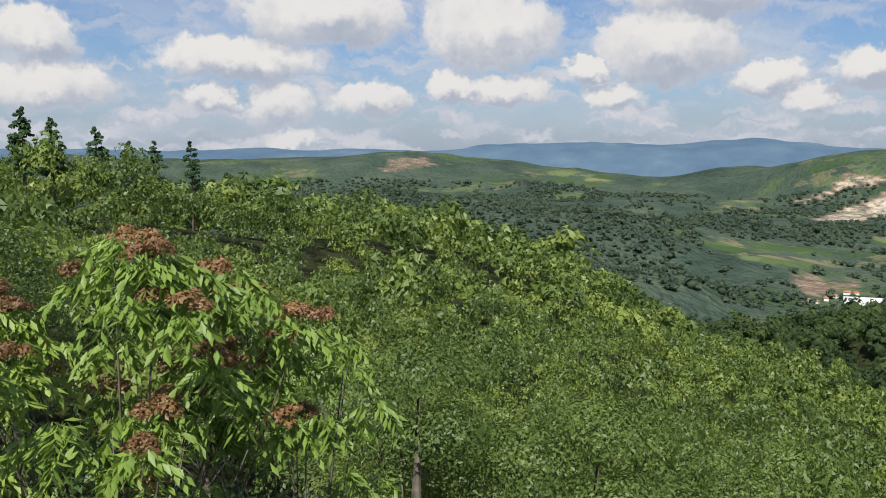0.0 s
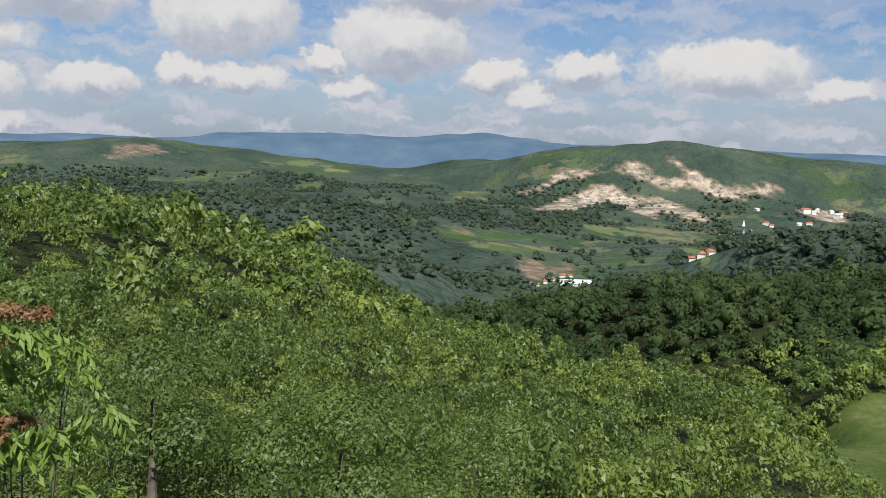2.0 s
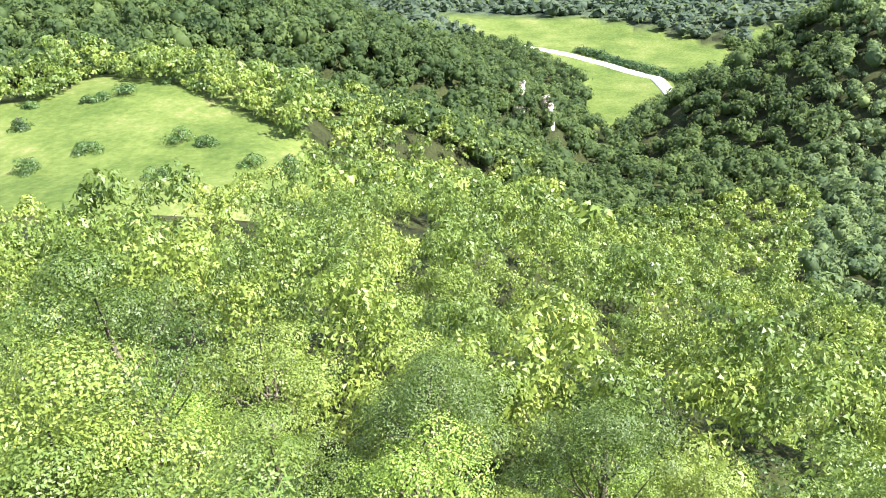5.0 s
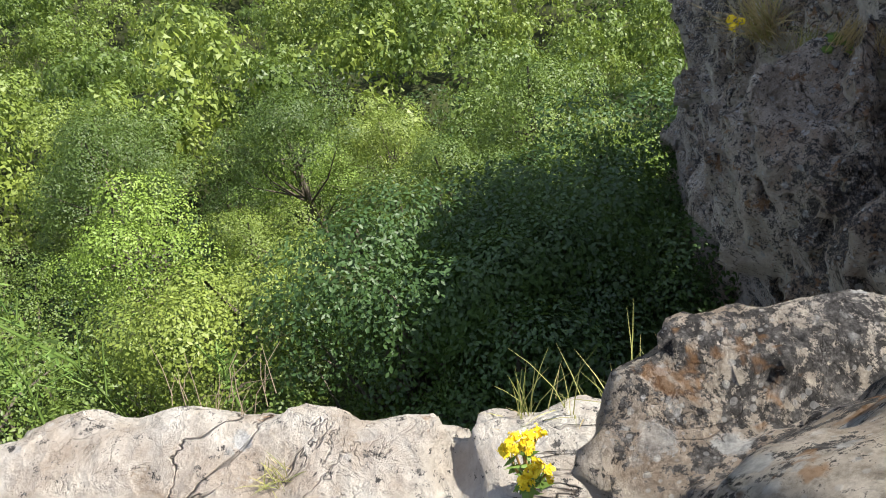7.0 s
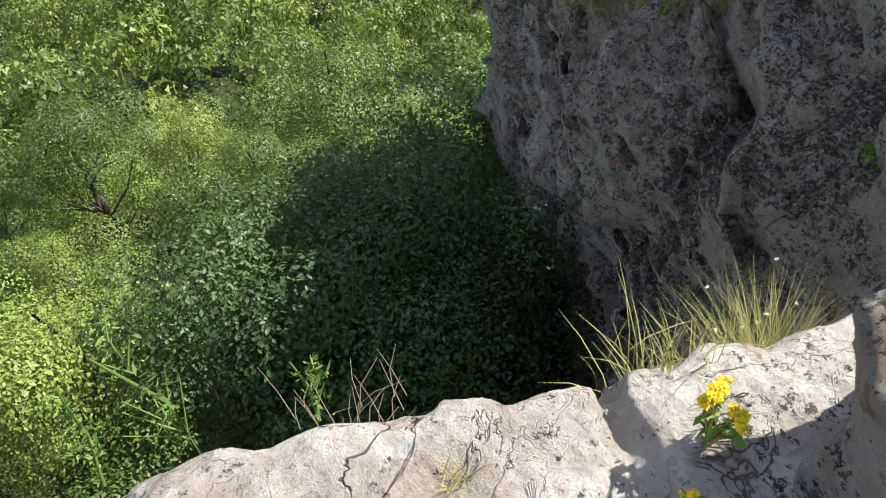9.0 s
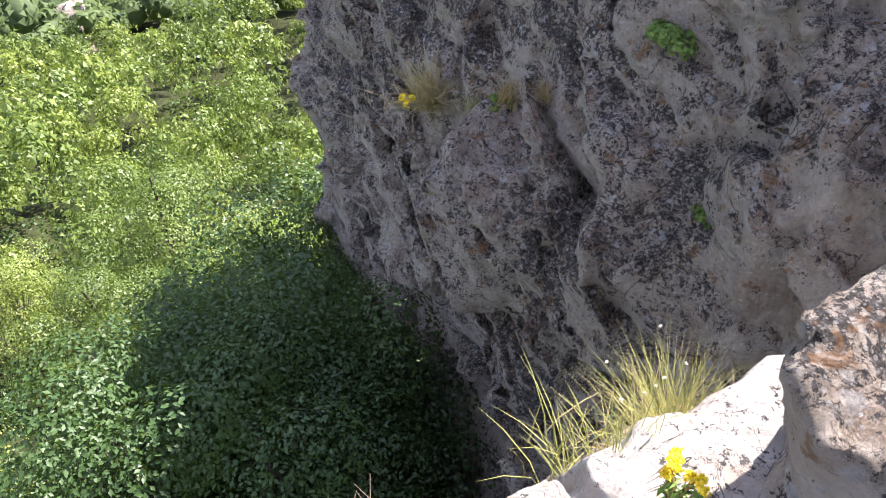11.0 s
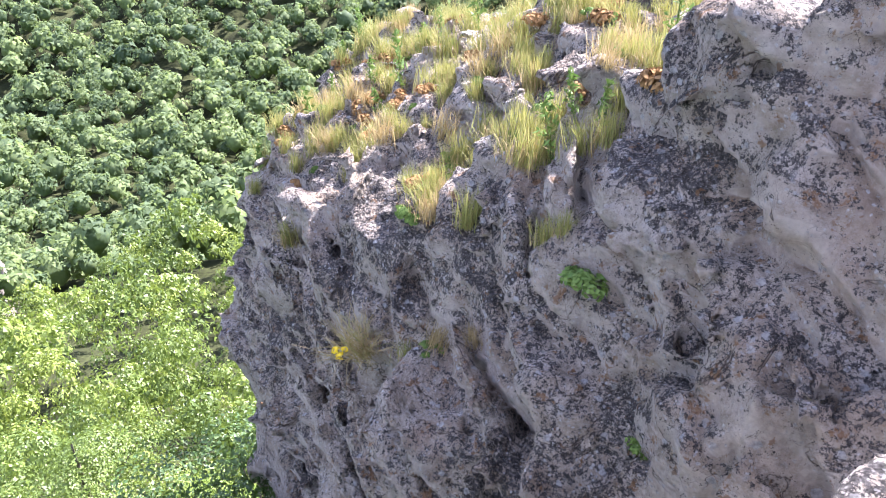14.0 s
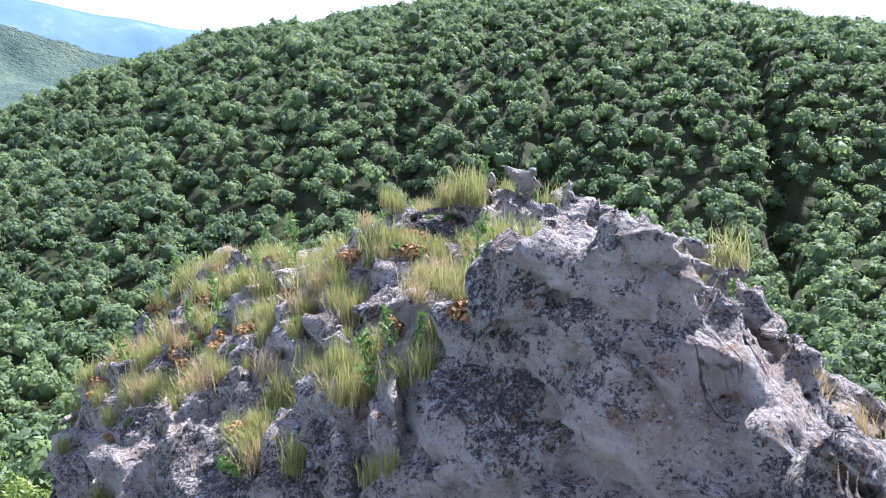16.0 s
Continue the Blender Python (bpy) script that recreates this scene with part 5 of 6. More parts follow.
def build_herb(seed, tall, label, leaf=0.016):
    """An upright weed: stem, side shoots and small leaves."""
    rng = np.random.default_rng(seed)
    root = new("herb")
    stems, leaves = [], []
    stems.append(tube([(0, 0, 0), (rng.normal() * .02, rng.normal() * .02, tall * .5), (rng.normal() * .04, rng.normal() * .04, tall)], [0.006, 0.005, 0.002], 4))
    for k in range(16):
        z = tall * (0.2 + 0.8 * k / 16)
        a = rng.uniform(0, 6.28)
        L = 0.16 * tall * (1.2 - z / tall)
        e = np.array([math.cos(a) * L, math.sin(a) * L, z + L * 1.1])
        stems.append(tube([(0, 0, z), e], [0.003, 0.0015], 3))
        for q in range(7):
            p = np.array([0, 0, z]) * (1 - q / 6) + e * q / 6
            leaves.append(p + rng.normal(size=3) * 0.012)
    v, f = join(stems)
    mesh_object("stem", v, f, MAT_HERB, root)
    n = len(leaves)
    cl = (np.array(leaves), rng.normal(size=(n, 3)) * leaf, rng.normal(size=(n, 3)) * leaf * 0.45, np.zeros((n, 3)))
    v, f = leaves_mesh(cl)
    mesh_object("leafage", v, f, MAT_HERB, root)
    return tagged(root, label, "herb", "weeds on the rocks")


def build_cushion(seed, r, mat, label, name="cushion_plant", leaf=0.02, n=500):
    rng = np.random.default_rng(seed)
    cl = leaf_cloud(rng, n, leaf, r, r * 0.7, 8)
    v, f = leaves_mesh(cl)
    ob = mesh_object(name, v, f, mat)
    return tagged(ob, label, "plant", "small plants on the rocks")


def drop(x, y, z0=-0.5, z1=-4.6, fn=None):
    """Height of the rock under a point: the outcrop, or the stone fn."""
    if fn is None:
        hit = ROCK_TREE.ray_cast(Vector((x, y, z0 + 0.4)), Vector((0, 0, -1)), z0 + 0.4 - z1)[0]
        return hit.z if hit is not None else None
    z = np.arange(z0, z1, -0.03)
    k = np.nonzero(fn(np.stack([np.full(len(z), x), np.full(len(z), y), z], 1)) < 0)[0]
    return z[k[0]] if len(k) else z1


def place(ob, x, y, z, s, rng, used):
    m = Matrix.LocRotScale((x, y, z), Euler((rng.normal() * .12, rng.normal() * .12, rng.uniform(0, 6.28))), None)
    if ob in used:
        ob = copy_thing(ob, m)
    else:
        used.add(ob)
        ob.matrix_basis = m
    ob.scale = (s, s, s)


def dress_outcrop():
    rng = np.random.default_rng(77)
    used = set()
    tufts = [build_tuft(1, 130, 0.34, 0.45, 0.05, MAT_GRASS, "tuft of fresh green grass in a rock crevice"),
             build_tuft(2, 110, 0.28, 0.6, 0.06, MAT_GRASS, "low tuft of yellow-green grass on the rock"),
             build_tuft(3, 100, 0.30, 0.55, 0.06, MAT_DRY, "tuft of dry straw-coloured grass on the rock")]
    herbs = [build_herb(4, 0.62, "tall slender green weed on the rock"), build_herb(5, 0.45, "slender branching weed on the rock")]
    moss = build_cushion(6, 0.16, MAT_MOSS, "rusty brown dried moss cushion on the rock")
    sedum = build_cushion(7, 0.13, MAT_HERB, "small bright green herb cushion on the rock")
    n = 0
    while n < 410:
        x, y = rng.uniform(1.5, 7.9), rng.uniform(-9.2, -4.6)
        z = drop(x, y)
        if z is None:
            continue
        zx, zy = drop(x + .12, y), drop(x, y + .12)
        if zx is None or zy is None or abs(z - zx) > 0.22 or abs(z - zy) > 0.22:
            continue
        if fbm(np.array([[x * .9, y * .9, 4.0]]), 2)[0] < -0.30:
            continue
        k = rng.uniform()
        ob = tufts[0] if k < .26 else tufts[1] if k < .48 else tufts[2] if k < .66 else moss if k < .80 else sedum if k < .94 else herbs[int(k > .97)]
        place(ob, x, y, z - 0.02, rng.uniform(0.6, 1.3), rng, used)
        n += 1
    # crest between the boulders, and the hollow behind the shoulder
    for x, y, k, s in ((2.75, -7.9, 0, 1.3), (2.9, -7.7, 0, 1.2), (2.0, -7.7, 0, 1.1), (1.85, -7.4, 1, 1.2), (1.0, -6.9, 1, 0.9), (0.35, -5.4, 0, 1.0), (0.1, -5.3, 1, 1.1), (0.5, -5.2, 0, 0.8), (-0.4, -5.3, 2, 1.0), (-0.7, -5.1, 2, 1.0), (3.3, -8.2, 0, 1.2), (2.6, -6.3, 2, 1.0), (2.45, -6.0, 2, 1.0), (2.5, -6.6, 0, 0.9), (2.3, -5.6, 2, 0.8)):
        z = drop(x, y)
        if z is not None:
            place(tufts[k], x, y, z - 0.02, s, rng, used)
    for x, y, k, s in ((5.0, -8.2, 0, 1.35), (5.7, -8.0, 1, 1.2), (3.9, -8.3, 0, 1.0), (3.0, -8.3, 1, 1.0), (0.1, -5.6, 0, 0.7), (6.1, -7.6, 1, 1.0)):
        z = drop(x, y)
        if z is not None:
            place(herbs[k], x, y, z - 0.02, s, rng, used)


dress_outcrop()


def on_face(x, z, y0=-3.0):
    """Depth of the outcrop's face at x and z, coming from the lookout."""
    hit = ROCK_TREE.ray_cast(Vector((x, y0, z)), Vector((0, -1, 0)), 6.0)[0]
    return hit.y if hit is not None else -5.0


def face_plants():
    ob = build_cushion(21, 0.22, MAT_HERB, "small green shrub growing from the rock face", "rock_shrub", 0.022, 700)
    ob.location = (1.80, on_face(1.80, -2.60) + 0.04, -2.60)
    rng = np.random.default_rng(9)
    root = new("flowering_tuft")
    v, f = blades(rng, 160, 0.5, 0.9, 0.07, 0.003)
    mesh_object("foliage", v, f, MAT_DRY, root)
    v, f = blades(rng, 60, 0.4, 0.8, 0.06, 0.003)
    mesh_object("green_foliage", v, f, MAT_GRASS, root)
    cl = leaf_cloud(rng, 60, 0.02, 0.09, 0.07, 4)
    v, f = leaves_mesh(cl)
    mesh_object("blossom", v + np.array([0.05, 0.15, 0.28]), f, MAT_YELLOW, root, tint=None)["label"] = "small yellow blossoms"
    root.matrix_basis = pose(3.95, on_face(3.95, -4.15) + 0.05, -4.2, -35, 0, 0)
    tagged(root, "straw-coloured grass tuft with yellow blossoms hanging from the rock face", "grass")
    for x, z in ((4.25, -5.0), (1.15, -3.35)):
        c = build_cushion(int(x * 10), 0.10, MAT_HERB, "little green plant in a crack of the rock face", "rock_shrub", 0.015, 260)
        c.location = (x, on_face(x, z) + 0.03, z)


face_plants()


def big_tuft():
    """The broom-like tuft with tiny white flowers beyond the ledge."""
    rng = np.random.default_rng(31)
    root = new("broom_tuft")
    v, f = blades(rng, 520, 0.56, 0.85, 0.07, 0.0016, 0.15)
    mesh_object("foliage", v, f, MAT_GRASS, root)
    v, f = blades(rng, 260, 0.36, 1.0, 0.08, 0.002, 0.2)
    mesh_object("dry_foliage", v, f, MAT_DRY, root)
    for k in range(14):
        a, r = rng.uniform(0, 6.28), rng.uniform(0.1, 0.42)
        p = np.array([math.cos(a) * r, math.sin(a) * r, rng.uniform(0.3, 0.55)])
        cl = leaf_cloud(rng, 7, 0.008, 0.008, 0.006, 2)
        fv, ff = leaves_mesh(cl)
        mesh_object("white_flower", fv + p, ff, MAT_WHITE, root)
    root.location = (0.42, -2.05, drop(0.42, -2.05, -2.2, -2.85, shelf) - 0.02)
    root.scale = (0.78, 0.78, 0.78)
    tagged(root, "broom-like green and straw tuft with tiny white flowers", "grass")
    dry = build_tuft(33, 90, 0.32, 1.2, 0.08, MAT_DRY, "pale dry grass behind the boulder", 0.002)
    dry.location = (0.14, -2.2, drop(0.14, -2.2, -2.2, -2.85, shelf) - 0.02)
    low = build_tuft(34, 120, 0.40, 0.9, 0.10, MAT_GRASS, "shaded green grass at the brink", 0.0025)
    low.location = (0.56, -1.75, drop(0.56, -1.75, -2.2, -2.85, shelf) - 0.02)


big_tuft()


def yellow_plant(x, y, tall, seed):
    """Yellow stonecrop: reddish stems, small leaves, flat yellow heads."""
    rng = np.random.default_rng(seed)
    root = new("yellow_flower")
    heads, stems = [], []
    for k in range(9):
        a, r = rng.uniform(0, 6.28), rng.uniform(0.015, 0.085)
        e = np.array([math.cos(a) * r, math.sin(a) * r, tall * rng.uniform(0.55, 1.0)])
        stems.append(tube([(0, 0, 0), (e[0] * .4, e[1] * .4, e[2] * .5), e], [0.004, 0.003, 0.002], 5))
        heads.append(e)
    v, f = join(stems)
    mesh_object("stalk", v, f, plain("red_stem", (0.30, 0.14, 0.06), (0.38, 0.26, 0.08), 0.6, 0.1), root, True)
    lp = np.array([h * rng.uniform(0.2, 0.9) for h in heads for _ in range(9)]) + rng.normal(size=(81, 3)) * 0.006
    cl = (lp, rng.normal(size=(81, 3)) * 0.012, rng.normal(size=(81, 3)) * 0.004, rng.normal(size=(81, 3)) * 0.003)
    v, f = leaves_mesh(cl)
    mesh_object("leafage", v, f, MAT_HERB, root)
    for h in heads:
        cl = leaf_cloud(rng, 60, 0.0065, 0.019, 0.011, 6)
        fv, ff = leaves_mesh(cl)
        mesh_object("flower_head", fv + h, ff, MAT_YELLOW, root)["label"] = "yellow flower head"
    root.location = (x, y, drop(x, y, -1.5, -2.4, ledge) - 0.005)
    tagged(root, "small yellow flowering stonecrop rooted in the ledge", "flower")


yellow_plant(0.17, -1.16, 0.20, 3)
yellow_plant(0.05, -1.02, 0.08, 4)


def ledge_herbs():
    rng = np.random.default_rng(41)
    for x, y, tall, lean, seed in ((0.90, -0.34, 0.66, 0.14, 1), (0.98, -0.12, 0.36, 0.1, 2), (0.84, -0.62, 0.26, 0.1, 3)):
        z = drop(x, y, -1.6, -4.5, ledge)
        z = -2.2 if z is None else z
        ob = build_herb(50 + seed, tall, "thin branching green weed at the brink", 0.006)
        ob.matrix_basis = pose(x, y, max(z, -2.1) - 0.03, rng.normal() * 5, rng.normal() * 5, rng.uniform(0, 360))
    tw = []
    for k in range(26):
        a = rng.uniform(-0.4, 1.9)
        b = np.array([rng.normal() * .05, rng.normal() * .07, 0.0])
        L = rng.uniform(0.05, 0.15)
        tw.append(tube([b, b + np.array([math.cos(a) * L * .5, -math.sin(a) * L * .2, L * .25]), b + np.array([math.cos(a) * L, -math.sin(a) * L * .7, L * rng.uniform(.1, .6)])], [0.0012, 0.0009, 0.0005], 4))
    ob = new("dry_brushwood")
    for v, f in tw:
        mesh_object("twig", v, f, MAT_TWIG, ob)
    ob.location = (0.63, -0.62, drop(0.63, -0.62, -1.5, -3, ledge) + 0.0)
    tagged(ob, "tangle of dry brown twigs on the ledge's edge", "brushwood")
    for x, y, n, tall in ((0.40, -0.72, 30, 0.09), (0.34, -1.22, 18, 0.16), (0.30, -1.30, 10, 0.2)):
        ob = build_tuft(int(x * 100), n, tall, 0.7, 0.015, MAT_GRASS, "few thin grass blades in a crack of the ledge", 0.0012)
        ob.location = (x, y, drop(x, y, -1.5, -3, ledge) - 0.005)


ledge_herbs()


# ---- the tree with long leaflets and red seed heads beside the lookout ----
def sumac(x, y, top, seed, spread, shoots, label):
    """Compound leaves in drooping whorls at the shoots' ends, red-brown seed heads on top."""
    rng = np.random.default_rng(seed)
    root = new("tree")
    z0 = float(height(np.array([x]), np.array([y]))[0])
    H = top - z0
    tv, tf = tube([(0, 0, -0.5), (0.1, 0.05, H * .35), (0.0, 0.1, H * .65)], [0.11, 0.09, 0.05], 8)
    mesh_object("trunk", tv, tf, MAT_BARK, root, True)
    limbs, pv, tv_, nv, seeds = [], [], [], [], []
    for k in range(shoots):
        a = rng.uniform(0, 6.283)
        r = spread * math.sqrt(rng.uniform(0.01, 1.0))
        e = np.array([math.cos(a) * r, math.sin(a) * r, H - 0.5 * r - rng.uniform(0, 1.0) ** 1.4 * H * 0.6])
        s = np.array([0, 0, H * rng.uniform(.3, .6)])
        if k % 3 == 0:
            limbs.append(tube([s, s * .45 + e * .55 + np.array([0, 0, -.15]), e], [0.018, 0.012, 0.006], 5))
        for q in range(8):
            b = a + rng.uniform(-3.1, 3.1)
            L = rng.uniform(0.20, 0.36)
            out = np.array([math.cos(b), math.sin(b), 0])
            side = np.array([-math.sin(b), math.cos(b), 0])
            for j in range(6):
                t = (j + 1.5) / 7
                c = e + out * L * t + np.array([0, 0, 0.10 * t - 0.36 * t * t + rng.normal() * .02])
                for sg in (-1, 1):
                    pv.append(c)
                    tv_.append(side * sg * 0.75 + out * 0.45 + np.array([0, 0, -0.8]))
                    nv.append(out)
        if rng.uniform() < 0.34 and e[2] > H * 0.62:
            seeds.append(e)
    v, f = join(limbs)
    mesh_object("branchwork", v, f, MAT_BARK, root, True)
    n = len(pv)
    w = np.array(tv_) + rng.normal(size=(n, 3)) * 0.26
    w *= (0.076 * rng.uniform(.75, 1.2, n) / np.linalg.norm(w, axis=1))[:, None]
    nn = np.cross(w, np.array(nv) + rng.normal(size=(n, 3)) * .25)
    nn /= np.linalg.norm(nn, axis=1)[:, None]
    across = np.cross(nn, w)
    across *= 0.024 / np.linalg.norm(across, axis=1)[:, None]
    v, f = leaves_mesh((np.array(pv) + w, w, across, nn * 0.006))
    mesh_object("crown", v, f, MAT_LEAF_BRIGHT, root)
    for e in seeds:
        cl = leaf_cloud(rng, 420, 0.022, 0.21, 0.17, 9)
        v, f = leaves_mesh(cl)
        mesh_object("seed_head", v + e + np.array([0, 0, .10]), f, MAT_SEED, root)["label"] = "red-brown seed head"
    root.location = (x, y, z0)
    tagged(root, label, "tree")


sumac(-3.3, 5.9, -0.72, 61, 1.6, 105, "young tree with long drooping leaflets and red-brown seed heads")
sumac(-2.0, 7.2, -1.65, 62, 1.2, 60, "smaller tree with long drooping leaflets and red-brown seed heads")
sumac(-5.0, 5.8, -1.1, 63, 1.4, 60, "leafy young tree with drooping leaflets and few seed heads")


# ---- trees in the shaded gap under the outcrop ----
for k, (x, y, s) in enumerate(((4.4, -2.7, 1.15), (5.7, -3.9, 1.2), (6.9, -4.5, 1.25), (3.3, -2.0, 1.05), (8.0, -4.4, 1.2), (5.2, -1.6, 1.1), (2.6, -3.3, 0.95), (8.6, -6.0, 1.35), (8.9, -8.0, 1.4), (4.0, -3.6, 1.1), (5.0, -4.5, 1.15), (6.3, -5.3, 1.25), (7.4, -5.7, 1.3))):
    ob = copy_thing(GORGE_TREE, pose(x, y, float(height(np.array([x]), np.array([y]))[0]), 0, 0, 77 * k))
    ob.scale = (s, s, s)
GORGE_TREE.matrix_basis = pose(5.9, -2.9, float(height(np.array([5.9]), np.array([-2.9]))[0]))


def pine(az, r, top_el, seed):
    """A dark pine standing above the wood: trunk and uneven tiers of needles."""
    rng = np.random.default_rng(seed)
    x, y = (float(q) for q in polar(az, r))
    z = float(height(np.array([x]), np.array([y]))[0])
    H = r * math.tan(radians(top_el)) - z
    root = new("pine")
    tv, tf = tube([(0, 0, -0.5), (0.1, 0, H * .6), (0, 0, H)], [0.17, 0.12, 0.03], 6)
    mesh_object("trunk", tv, tf, MAT_BARK, root, True)
    vs = []
    for k in range(11):
        f = k / 10
        zc = H * (0.42 + 0.57 * f)
        R0 = (1.0 - f) ** 0.7 * H * 0.17 + 0.25
        for q in range(5):
            a = rng.uniform(0, 6.28)
            cl = leaf_cloud(rng, 60, 0.16, R0 * 0.55, 0.35, 4)
            v, fc = leaves_mesh(cl)
            vs.append((v + np.array([math.cos(a) * R0 * .6, math.sin(a) * R0 * .6, zc + rng.normal() * .2]), fc))
    v, f = join(vs)
    mesh_object("crown", v, f, MAT_LEAF_DEEP, root)
    root.location = (x, y, z)
    tagged(root, "dark pine rising above the oak wood", "tree", "pines on the skyline")


for k, (az, r, el) in enumerate(((-27.5, 80, 2.3), (-25.8, 84, 1.7), (-23.2, 95, 1.45), (-21.2, 105, 0.5), (-19.6, 108, 0.6), (-17.3, 112, 0.45), (-15.0, 118, -1.5))):
    pine(az, r, el, 900 + k)


# ---- meadow, valley and far things ----
def wood_edge():
    """Shrubs that close the wood's margin round the meadow."""
    rng = np.random.default_rng(8)
    pts = []
    for (a0, r0), (a1, r1) in zip(MEADOW, MEADOW[1:] + MEADOW[:1]):
        n = int(math.hypot(radians(a1 - a0) * (r0 + r1) / 2, r1 - r0) / 1.1)
        if min(r0, r1) < 120:
            continue
        for k in range(n):
            f = k / n
            pts.append((a0 + (a1 - a0) * f, r0 + (r1 - r0) * f + 1.5 + abs(rng.normal()) * 3.2))
    x, y = polar(np.array([p[0] for p in pts]), np.array([p[1] for p in pts]))
    build_wood("meadow_margin", "green shrubs along the margin of the meadow", x, y, 2.0, crown_forms(700, 14, 150, 0.14, clump=(0.22, 0.38)), MAT_LEAF, 12, 1.1, 1.6)


wood_edge()



def bush(name, az, el, r, mat, seed, label, group, tallness=0.9, leaves=420, size=0.14, r0=60.0):
    x, y, z = sight(az, el, r0)
    rng = np.random.default_rng(seed)
    root = new(name)
    cl = leaf_cloud(rng, leaves, size, r, r * tallness, 12)
    v, f = leaves_mesh(cl)
    v[:, 2] -= v[:, 2].min() + 0.3
    mesh_object("crown", v, f, mat, root)
    tv, tf = tube([(0, 0, -0.5), (0.1, 0, r * .8)], [0.12, 0.06], 6)
    mesh_object("trunk", tv, tf, MAT_BARK, root, True)
    root.location = (x, y, z)
    tagged(root, label, "bush", group)


for k, (az, el, r) in enumerate(((49.6, -15.6, 2.6), (53.3, -17.6, 2.3), (59.3, -17.8, 2.6), (60.9, -18.1, 2.0), (49.6, -18.3, 2.4), (56.2, -14.3, 2.6), (55.0, -14.4, 1.8), (54.0, -14.5, 1.6), (66.6, -20.3, 2.4), (60.9, -14.0, 3.2), (59.4, -13.9, 2.6), (64.0, -19.9, 2.0), (57.5, -20.0, 2.1), (50.5, -14.4, 1.6))):
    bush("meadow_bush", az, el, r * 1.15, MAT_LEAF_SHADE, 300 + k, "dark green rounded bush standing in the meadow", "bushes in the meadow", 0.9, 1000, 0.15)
for k in range(30):
    f = k / 29
    bush("hedge_tree", 86.9 + 7.4 * f, -12.75 - 1.75 * f, 4.2, MAT_LEAF_DEEP, 400 + k, "dense hedge tree along the valley road", "hedge along the road", 1.2, 170, 0.5, 380.0)
bush("bright_tree", 91.4, -28.6, 3.0, MAT_LEAF_BRIGHT, 500, "bright yellow-green tree above the wood", "", 1.0, 900, 0.16, 40.0)
for k, (az, el) in enumerate(((90.6, -23.6), (100.4, -25.6), (102.1, -26.6))):
    bush("pale_tree", az, el, 3.0, MAT_PALE, 520 + k, "pale grey-green willow at the ravine's bottom", "pale trees in the ravine", 1.4, 500, 0.22, 90.0)


def ribbon(name, points, width, mat, label, lift=0.35):
    """A road laid on the ground through points (bearing, angle of sight)."""
    P = np.array([sight(a, e, 330.0) for a, e in points])
    t = np.linspace(0, len(P) - 1, 60)
    x, y = np.interp(t, range(len(P)), P[:, 0]), np.interp(t, range(len(P)), P[:, 1])
    d = np.stack([np.gradient(x), np.gradient(y)], 1)
    d /= np.linalg.norm(d, axis=1)[:, None]
    side = np.stack([-d[:, 1], d[:, 0]], 1) * width / 2
    rows_ = []
    for q, dz in ((-1.15, -1.0), (-1, 0), (1, 0), (1.15, -1.0)):
        xx, yy = x + side[:, 0] * q, y + side[:, 1] * q
        rows_.append(np.stack([xx, yy, height(x, y) + lift + dz], 1))
    v = np.stack(rows_, 1).reshape(-1, 3)
    i = np.arange(59)[:, None] * 4
    f = np.concatenate([i + [0, 1, 5, 4], i + [1, 2, 6, 5], i + [2, 3, 7, 6]], 1).reshape(-1, 4)
    tagged(mesh_object(name, v, f, mat), label, "road", kind="structure")


MAT_ROAD = plain("pale_gravel", (0.50, 0.47, 0.42), (0.55, 0.52, 0.47), 0.95, 0.0)
ribbon("road", [(82.4, -12.3), (86.2, -12.95), (88.8, -13.5), (92.4, -14.3), (95.9, -15.1)], 6.0, MAT_ROAD, "pale country road along the valley meadow")

MAT_WALL = plain("house_plaster", (0.70, 0.67, 0.61), (0.82, 0.79, 0.74), 0.9, 0.0)
MAT_TILE = plain("roof_tile", (0.34, 0.13, 0.07), (0.46, 0.20, 0.11), 0.9, 0.0)
MAT_SHEET = plain("white_roof_sheet", (0.74, 0.75, 0.76), (0.82, 0.82, 0.82), 0.5, 0.0)


def house(az, el, w, d, h, roof, yaw, label, group, wallmat=MAT_WALL, r0=700.0):
    x, y, z = sight(az, el, r0)
    root = new("house")
    bm = bmesh.new()
    bmesh.ops.create_cube(bm, size=1.0)
    bmesh.ops.scale(bm, vec=(w, d, h + 3), verts=bm.verts)
    bmesh.ops.translate(bm, vec=(0, 0, h / 2 - 1.5), verts=bm.verts)
    me = bpy.data.meshes.new("wall")
    bm.to_mesh(me)
    bm.free()
    me.materials.append(wallmat)
    o = new("wall", me)
    o.parent = root
    a, b, r = w / 2 + 0.6, d / 2 + 0.6, d * 0.32
    v = [(-a, -b, h), (a, -b, h), (a, b, h), (-a, b, h), (-a, 0, h + r), (a, 0, h + r), (-a, -b, h - .3), (a, -b, h - .3), (a, b, h - .3), (-a, b, h - .3)]
    mesh_object("roof", np.array(v), np.array([(0, 1, 5), (0, 5, 4), (2, 3, 4), (2, 4, 5), (0, 4, 3), (1, 2, 5), (6, 7, 1), (6, 1, 0), (8, 9, 3), (8, 3, 2), (7, 8, 2), (7, 2, 1), (9, 6, 0), (9, 0, 3), (6, 9, 8), (6, 8, 7)]), roof, root)
    root.matrix_basis = pose(x, y, z, 0, 0, yaw)
    tagged(root, label, "house", group)


house(27.5, -9.45, 50, 16, 5, MAT_SHEET, -20, "long shed with a white sheet roof in the valley", "")
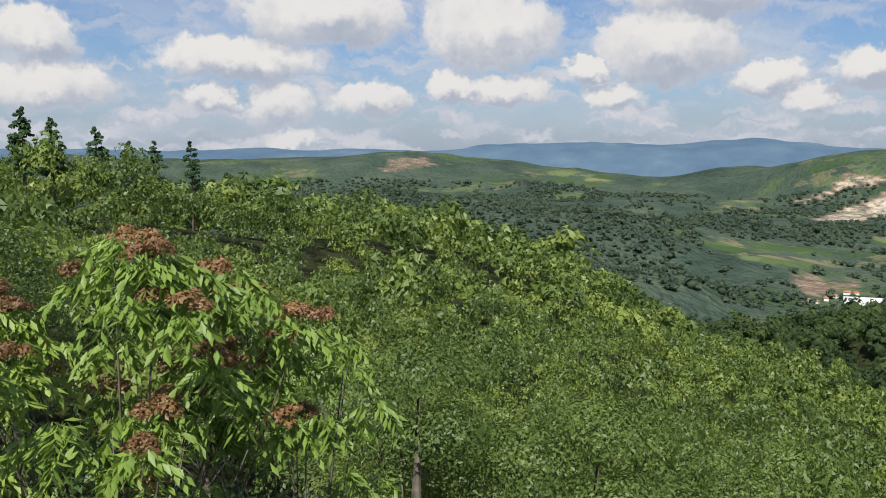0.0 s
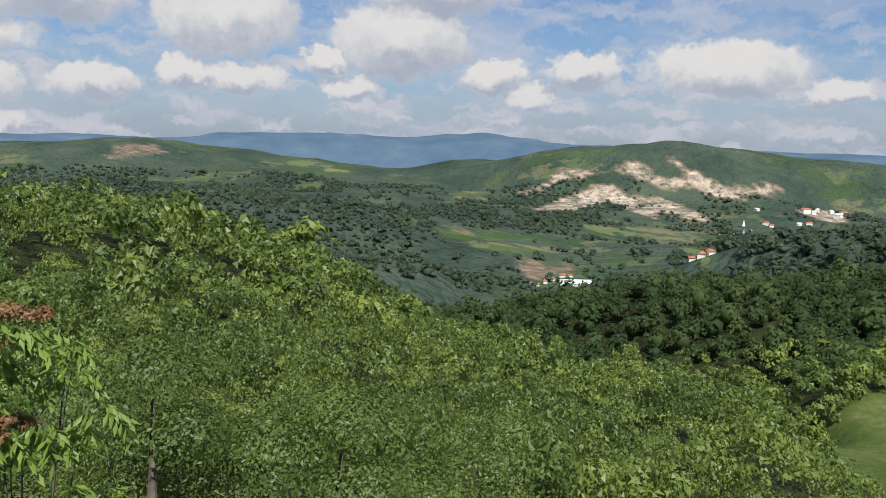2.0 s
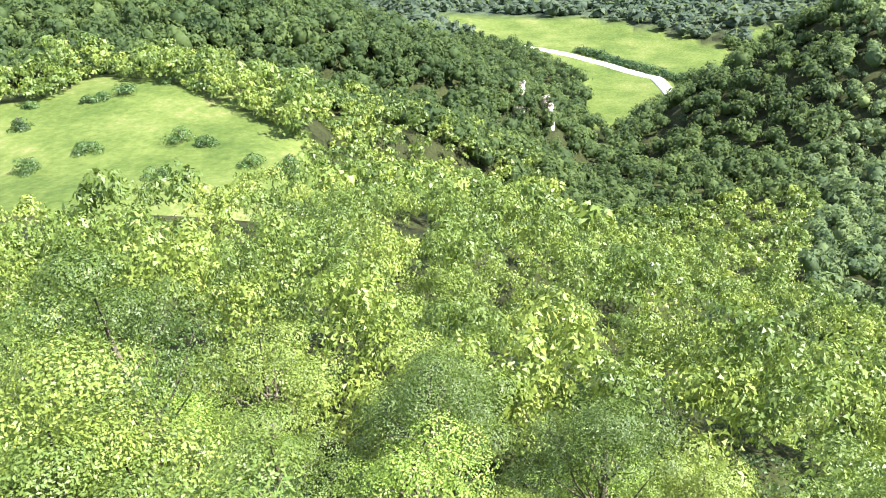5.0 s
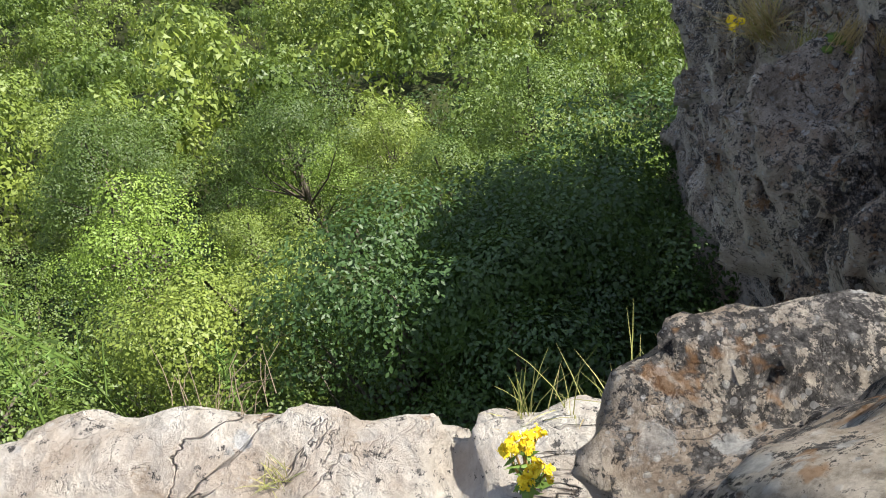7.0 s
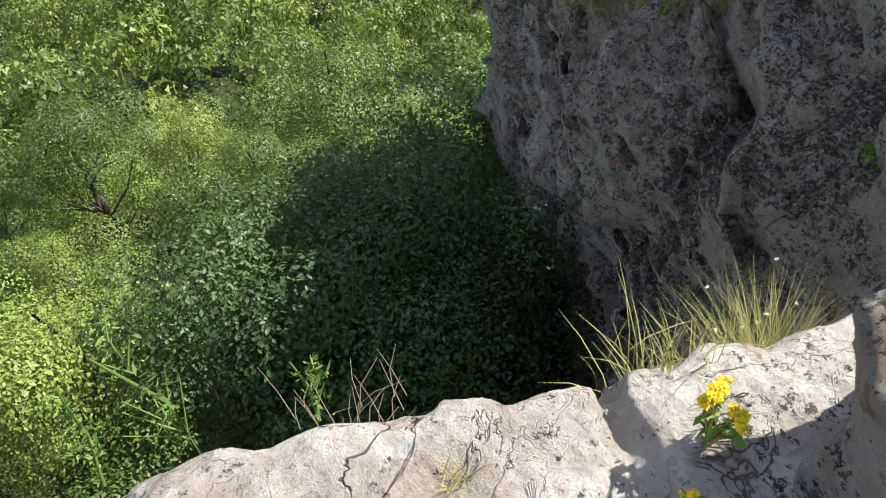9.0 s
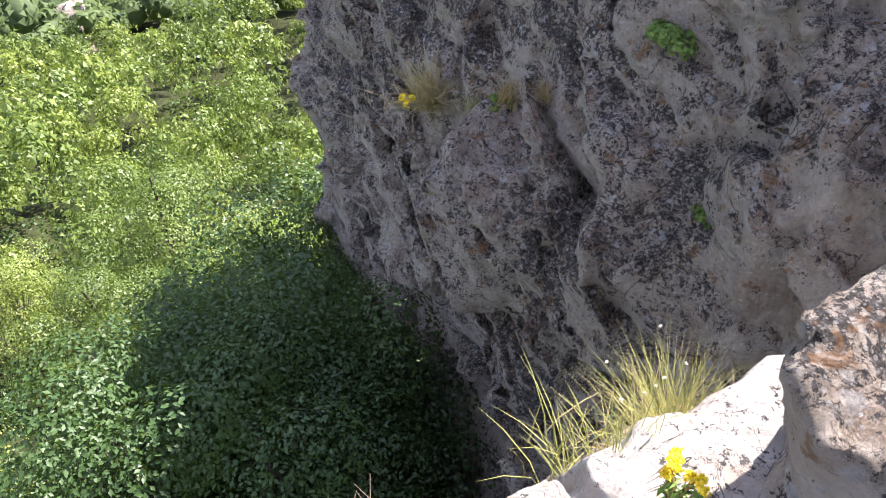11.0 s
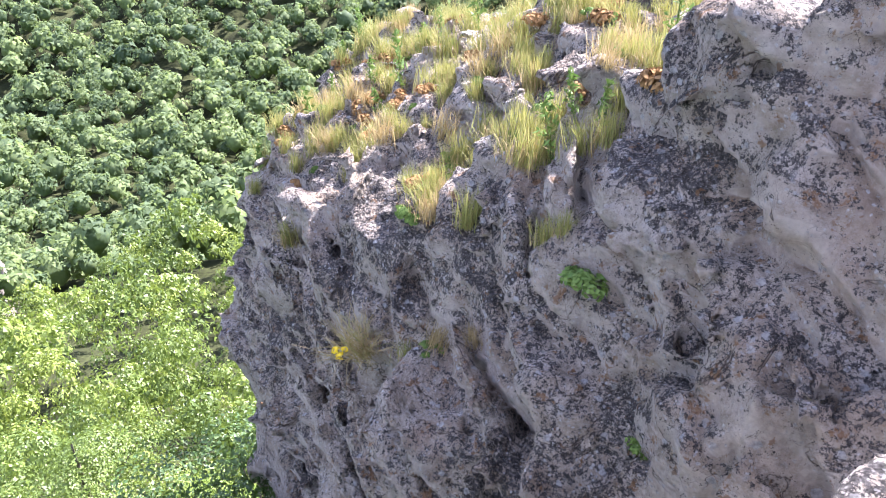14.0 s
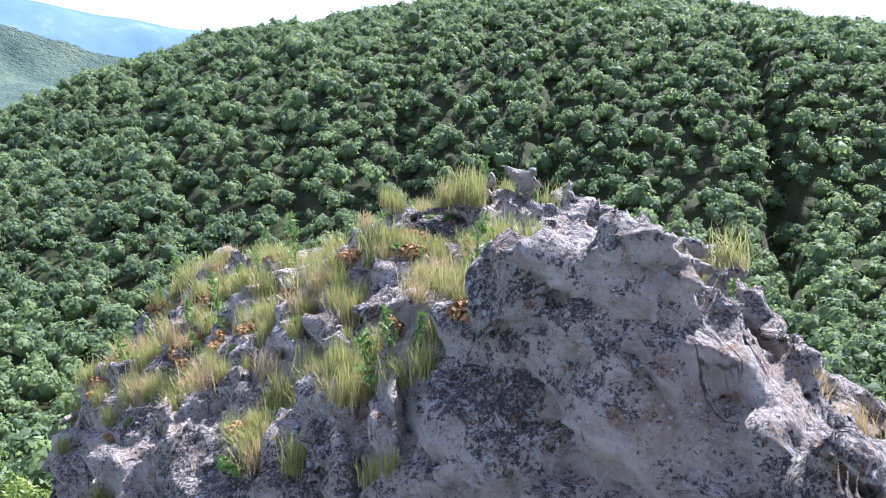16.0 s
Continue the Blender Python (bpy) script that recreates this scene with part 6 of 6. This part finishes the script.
for k, (az, el, s) in enumerate(((22.75, -9.3, 9), (24.17, -9.4, 9), (25.2, -9.3, 13), (25.7, -9.1, 12), (26.4, -8.85, 14), (26.9, -8.8, 11), (35.6, -7.35, 14), (36.1, -7.2, 13), (34.35, -7.5, 12), (35.0, -7.45, 10), (37.24, -5.6, 13), (37.5, -5.4, 12), (38.5, -5.1, 12), (39.4, -4.65, 22), (39.75, -4.75, 18), (36.6, -5.5, 10), (24.7, -9.5, 10))):
    s *= 0.6
    house(az, el, s, s * 0.7, s * 0.42, MAT_TILE, 37 * k % 180, "small plastered house with a red tile roof in the valley village", "village houses")
for k, (az, el, s) in enumerate(((41.7, -3.75, 34), (42.2, -3.8, 26), (43.6, -3.95, 30), (43.9, -3.78, 26), (42.4, -3.63, 22), (38.8, -3.75, 20), (42.0, -4.5, 20), (41.4, -4.55, 18), (43.2, -3.7, 24), (44.3, -3.8, 24), (46.5, -2.6, 14), (47.4, -2.5, 18), (48.3, -2.55, 14))):
    s *= 0.7
    house(az, el, s, s * 0.6, s * 0.4, MAT_SHEET if k % 3 else MAT_TILE, 53 * k % 180, "pale building at the edge of the far town", "far town buildings")
for k, (az, el) in enumerate(((59.4, -3.15), (69.2, -2.9), (65.9, -2.5), (67.6, -3.2))):
    house(az, el, 14, 10, 6, MAT_TILE, 60 * k, "farmhouse among the small fields on the slope", "farmhouses on the slope")


def spire(az, el):
    x, y, z = sight(az, el, 700.0)
    root = new("church_tower")
    v, f = tube([(0, 0, -2), (0, 0, 20), (0, 0, 20.1), (0, 0, 34)], [3.2, 3.2, 3.6, 0.1], 8)
    mesh_object("shaft", v, f, MAT_WALL, root)
    v, f = tube([(0, 0, 20.05), (0, 0, 20.3), (0, 0, 34.5)], [4.0, 3.8, 0.1], 8)
    mesh_object("cap", v, f, MAT_SHEET, root)
    root.location = (x, y, z)
    tagged(root, "slim pale tower in the valley village", "tower")


spire(38.07, -5.35)


def crag(az, el, h, w, seed, label, r0=60.0):
    """A grey crag standing out of the wood."""
    x, y, z = sight(az, el, r0)
    c = np.array([x, y, z])

    def fn(p):
        q = p - c
        return (np.linalg.norm(q / np.array([w, w, h]), axis=1) - 1) * w + 0.35 * w * fbm(q / w * 0.9 + seed, 3)

    v, f = surface(fn, c - np.array([w * 1.6, w * 1.6, h * 1.4]), c + np.array([w * 1.6, w * 1.6, h * 1.5]), w / 5)
    tagged(mesh_object("crag", v - c, f, MAT_ROCK, smooth=False), label, "rock", "crags in the wood").location = (x, y, z)


for k, (az, el, h, w) in enumerate(((83.2, -15.8, 6, 1.5), (83.1, -17.2, 5.5, 1.9), (85.0, -16.6, 6, 1.3), (85.4, -17.3, 6, 1.4))):
    crag(az, el, h, w, k, "pale limestone crag among the trees of the spur", 215.0)
crag(114.3, -28.6, 6.5, 3.0, 9, "pale rock pinnacle above the ravine", 80.0)
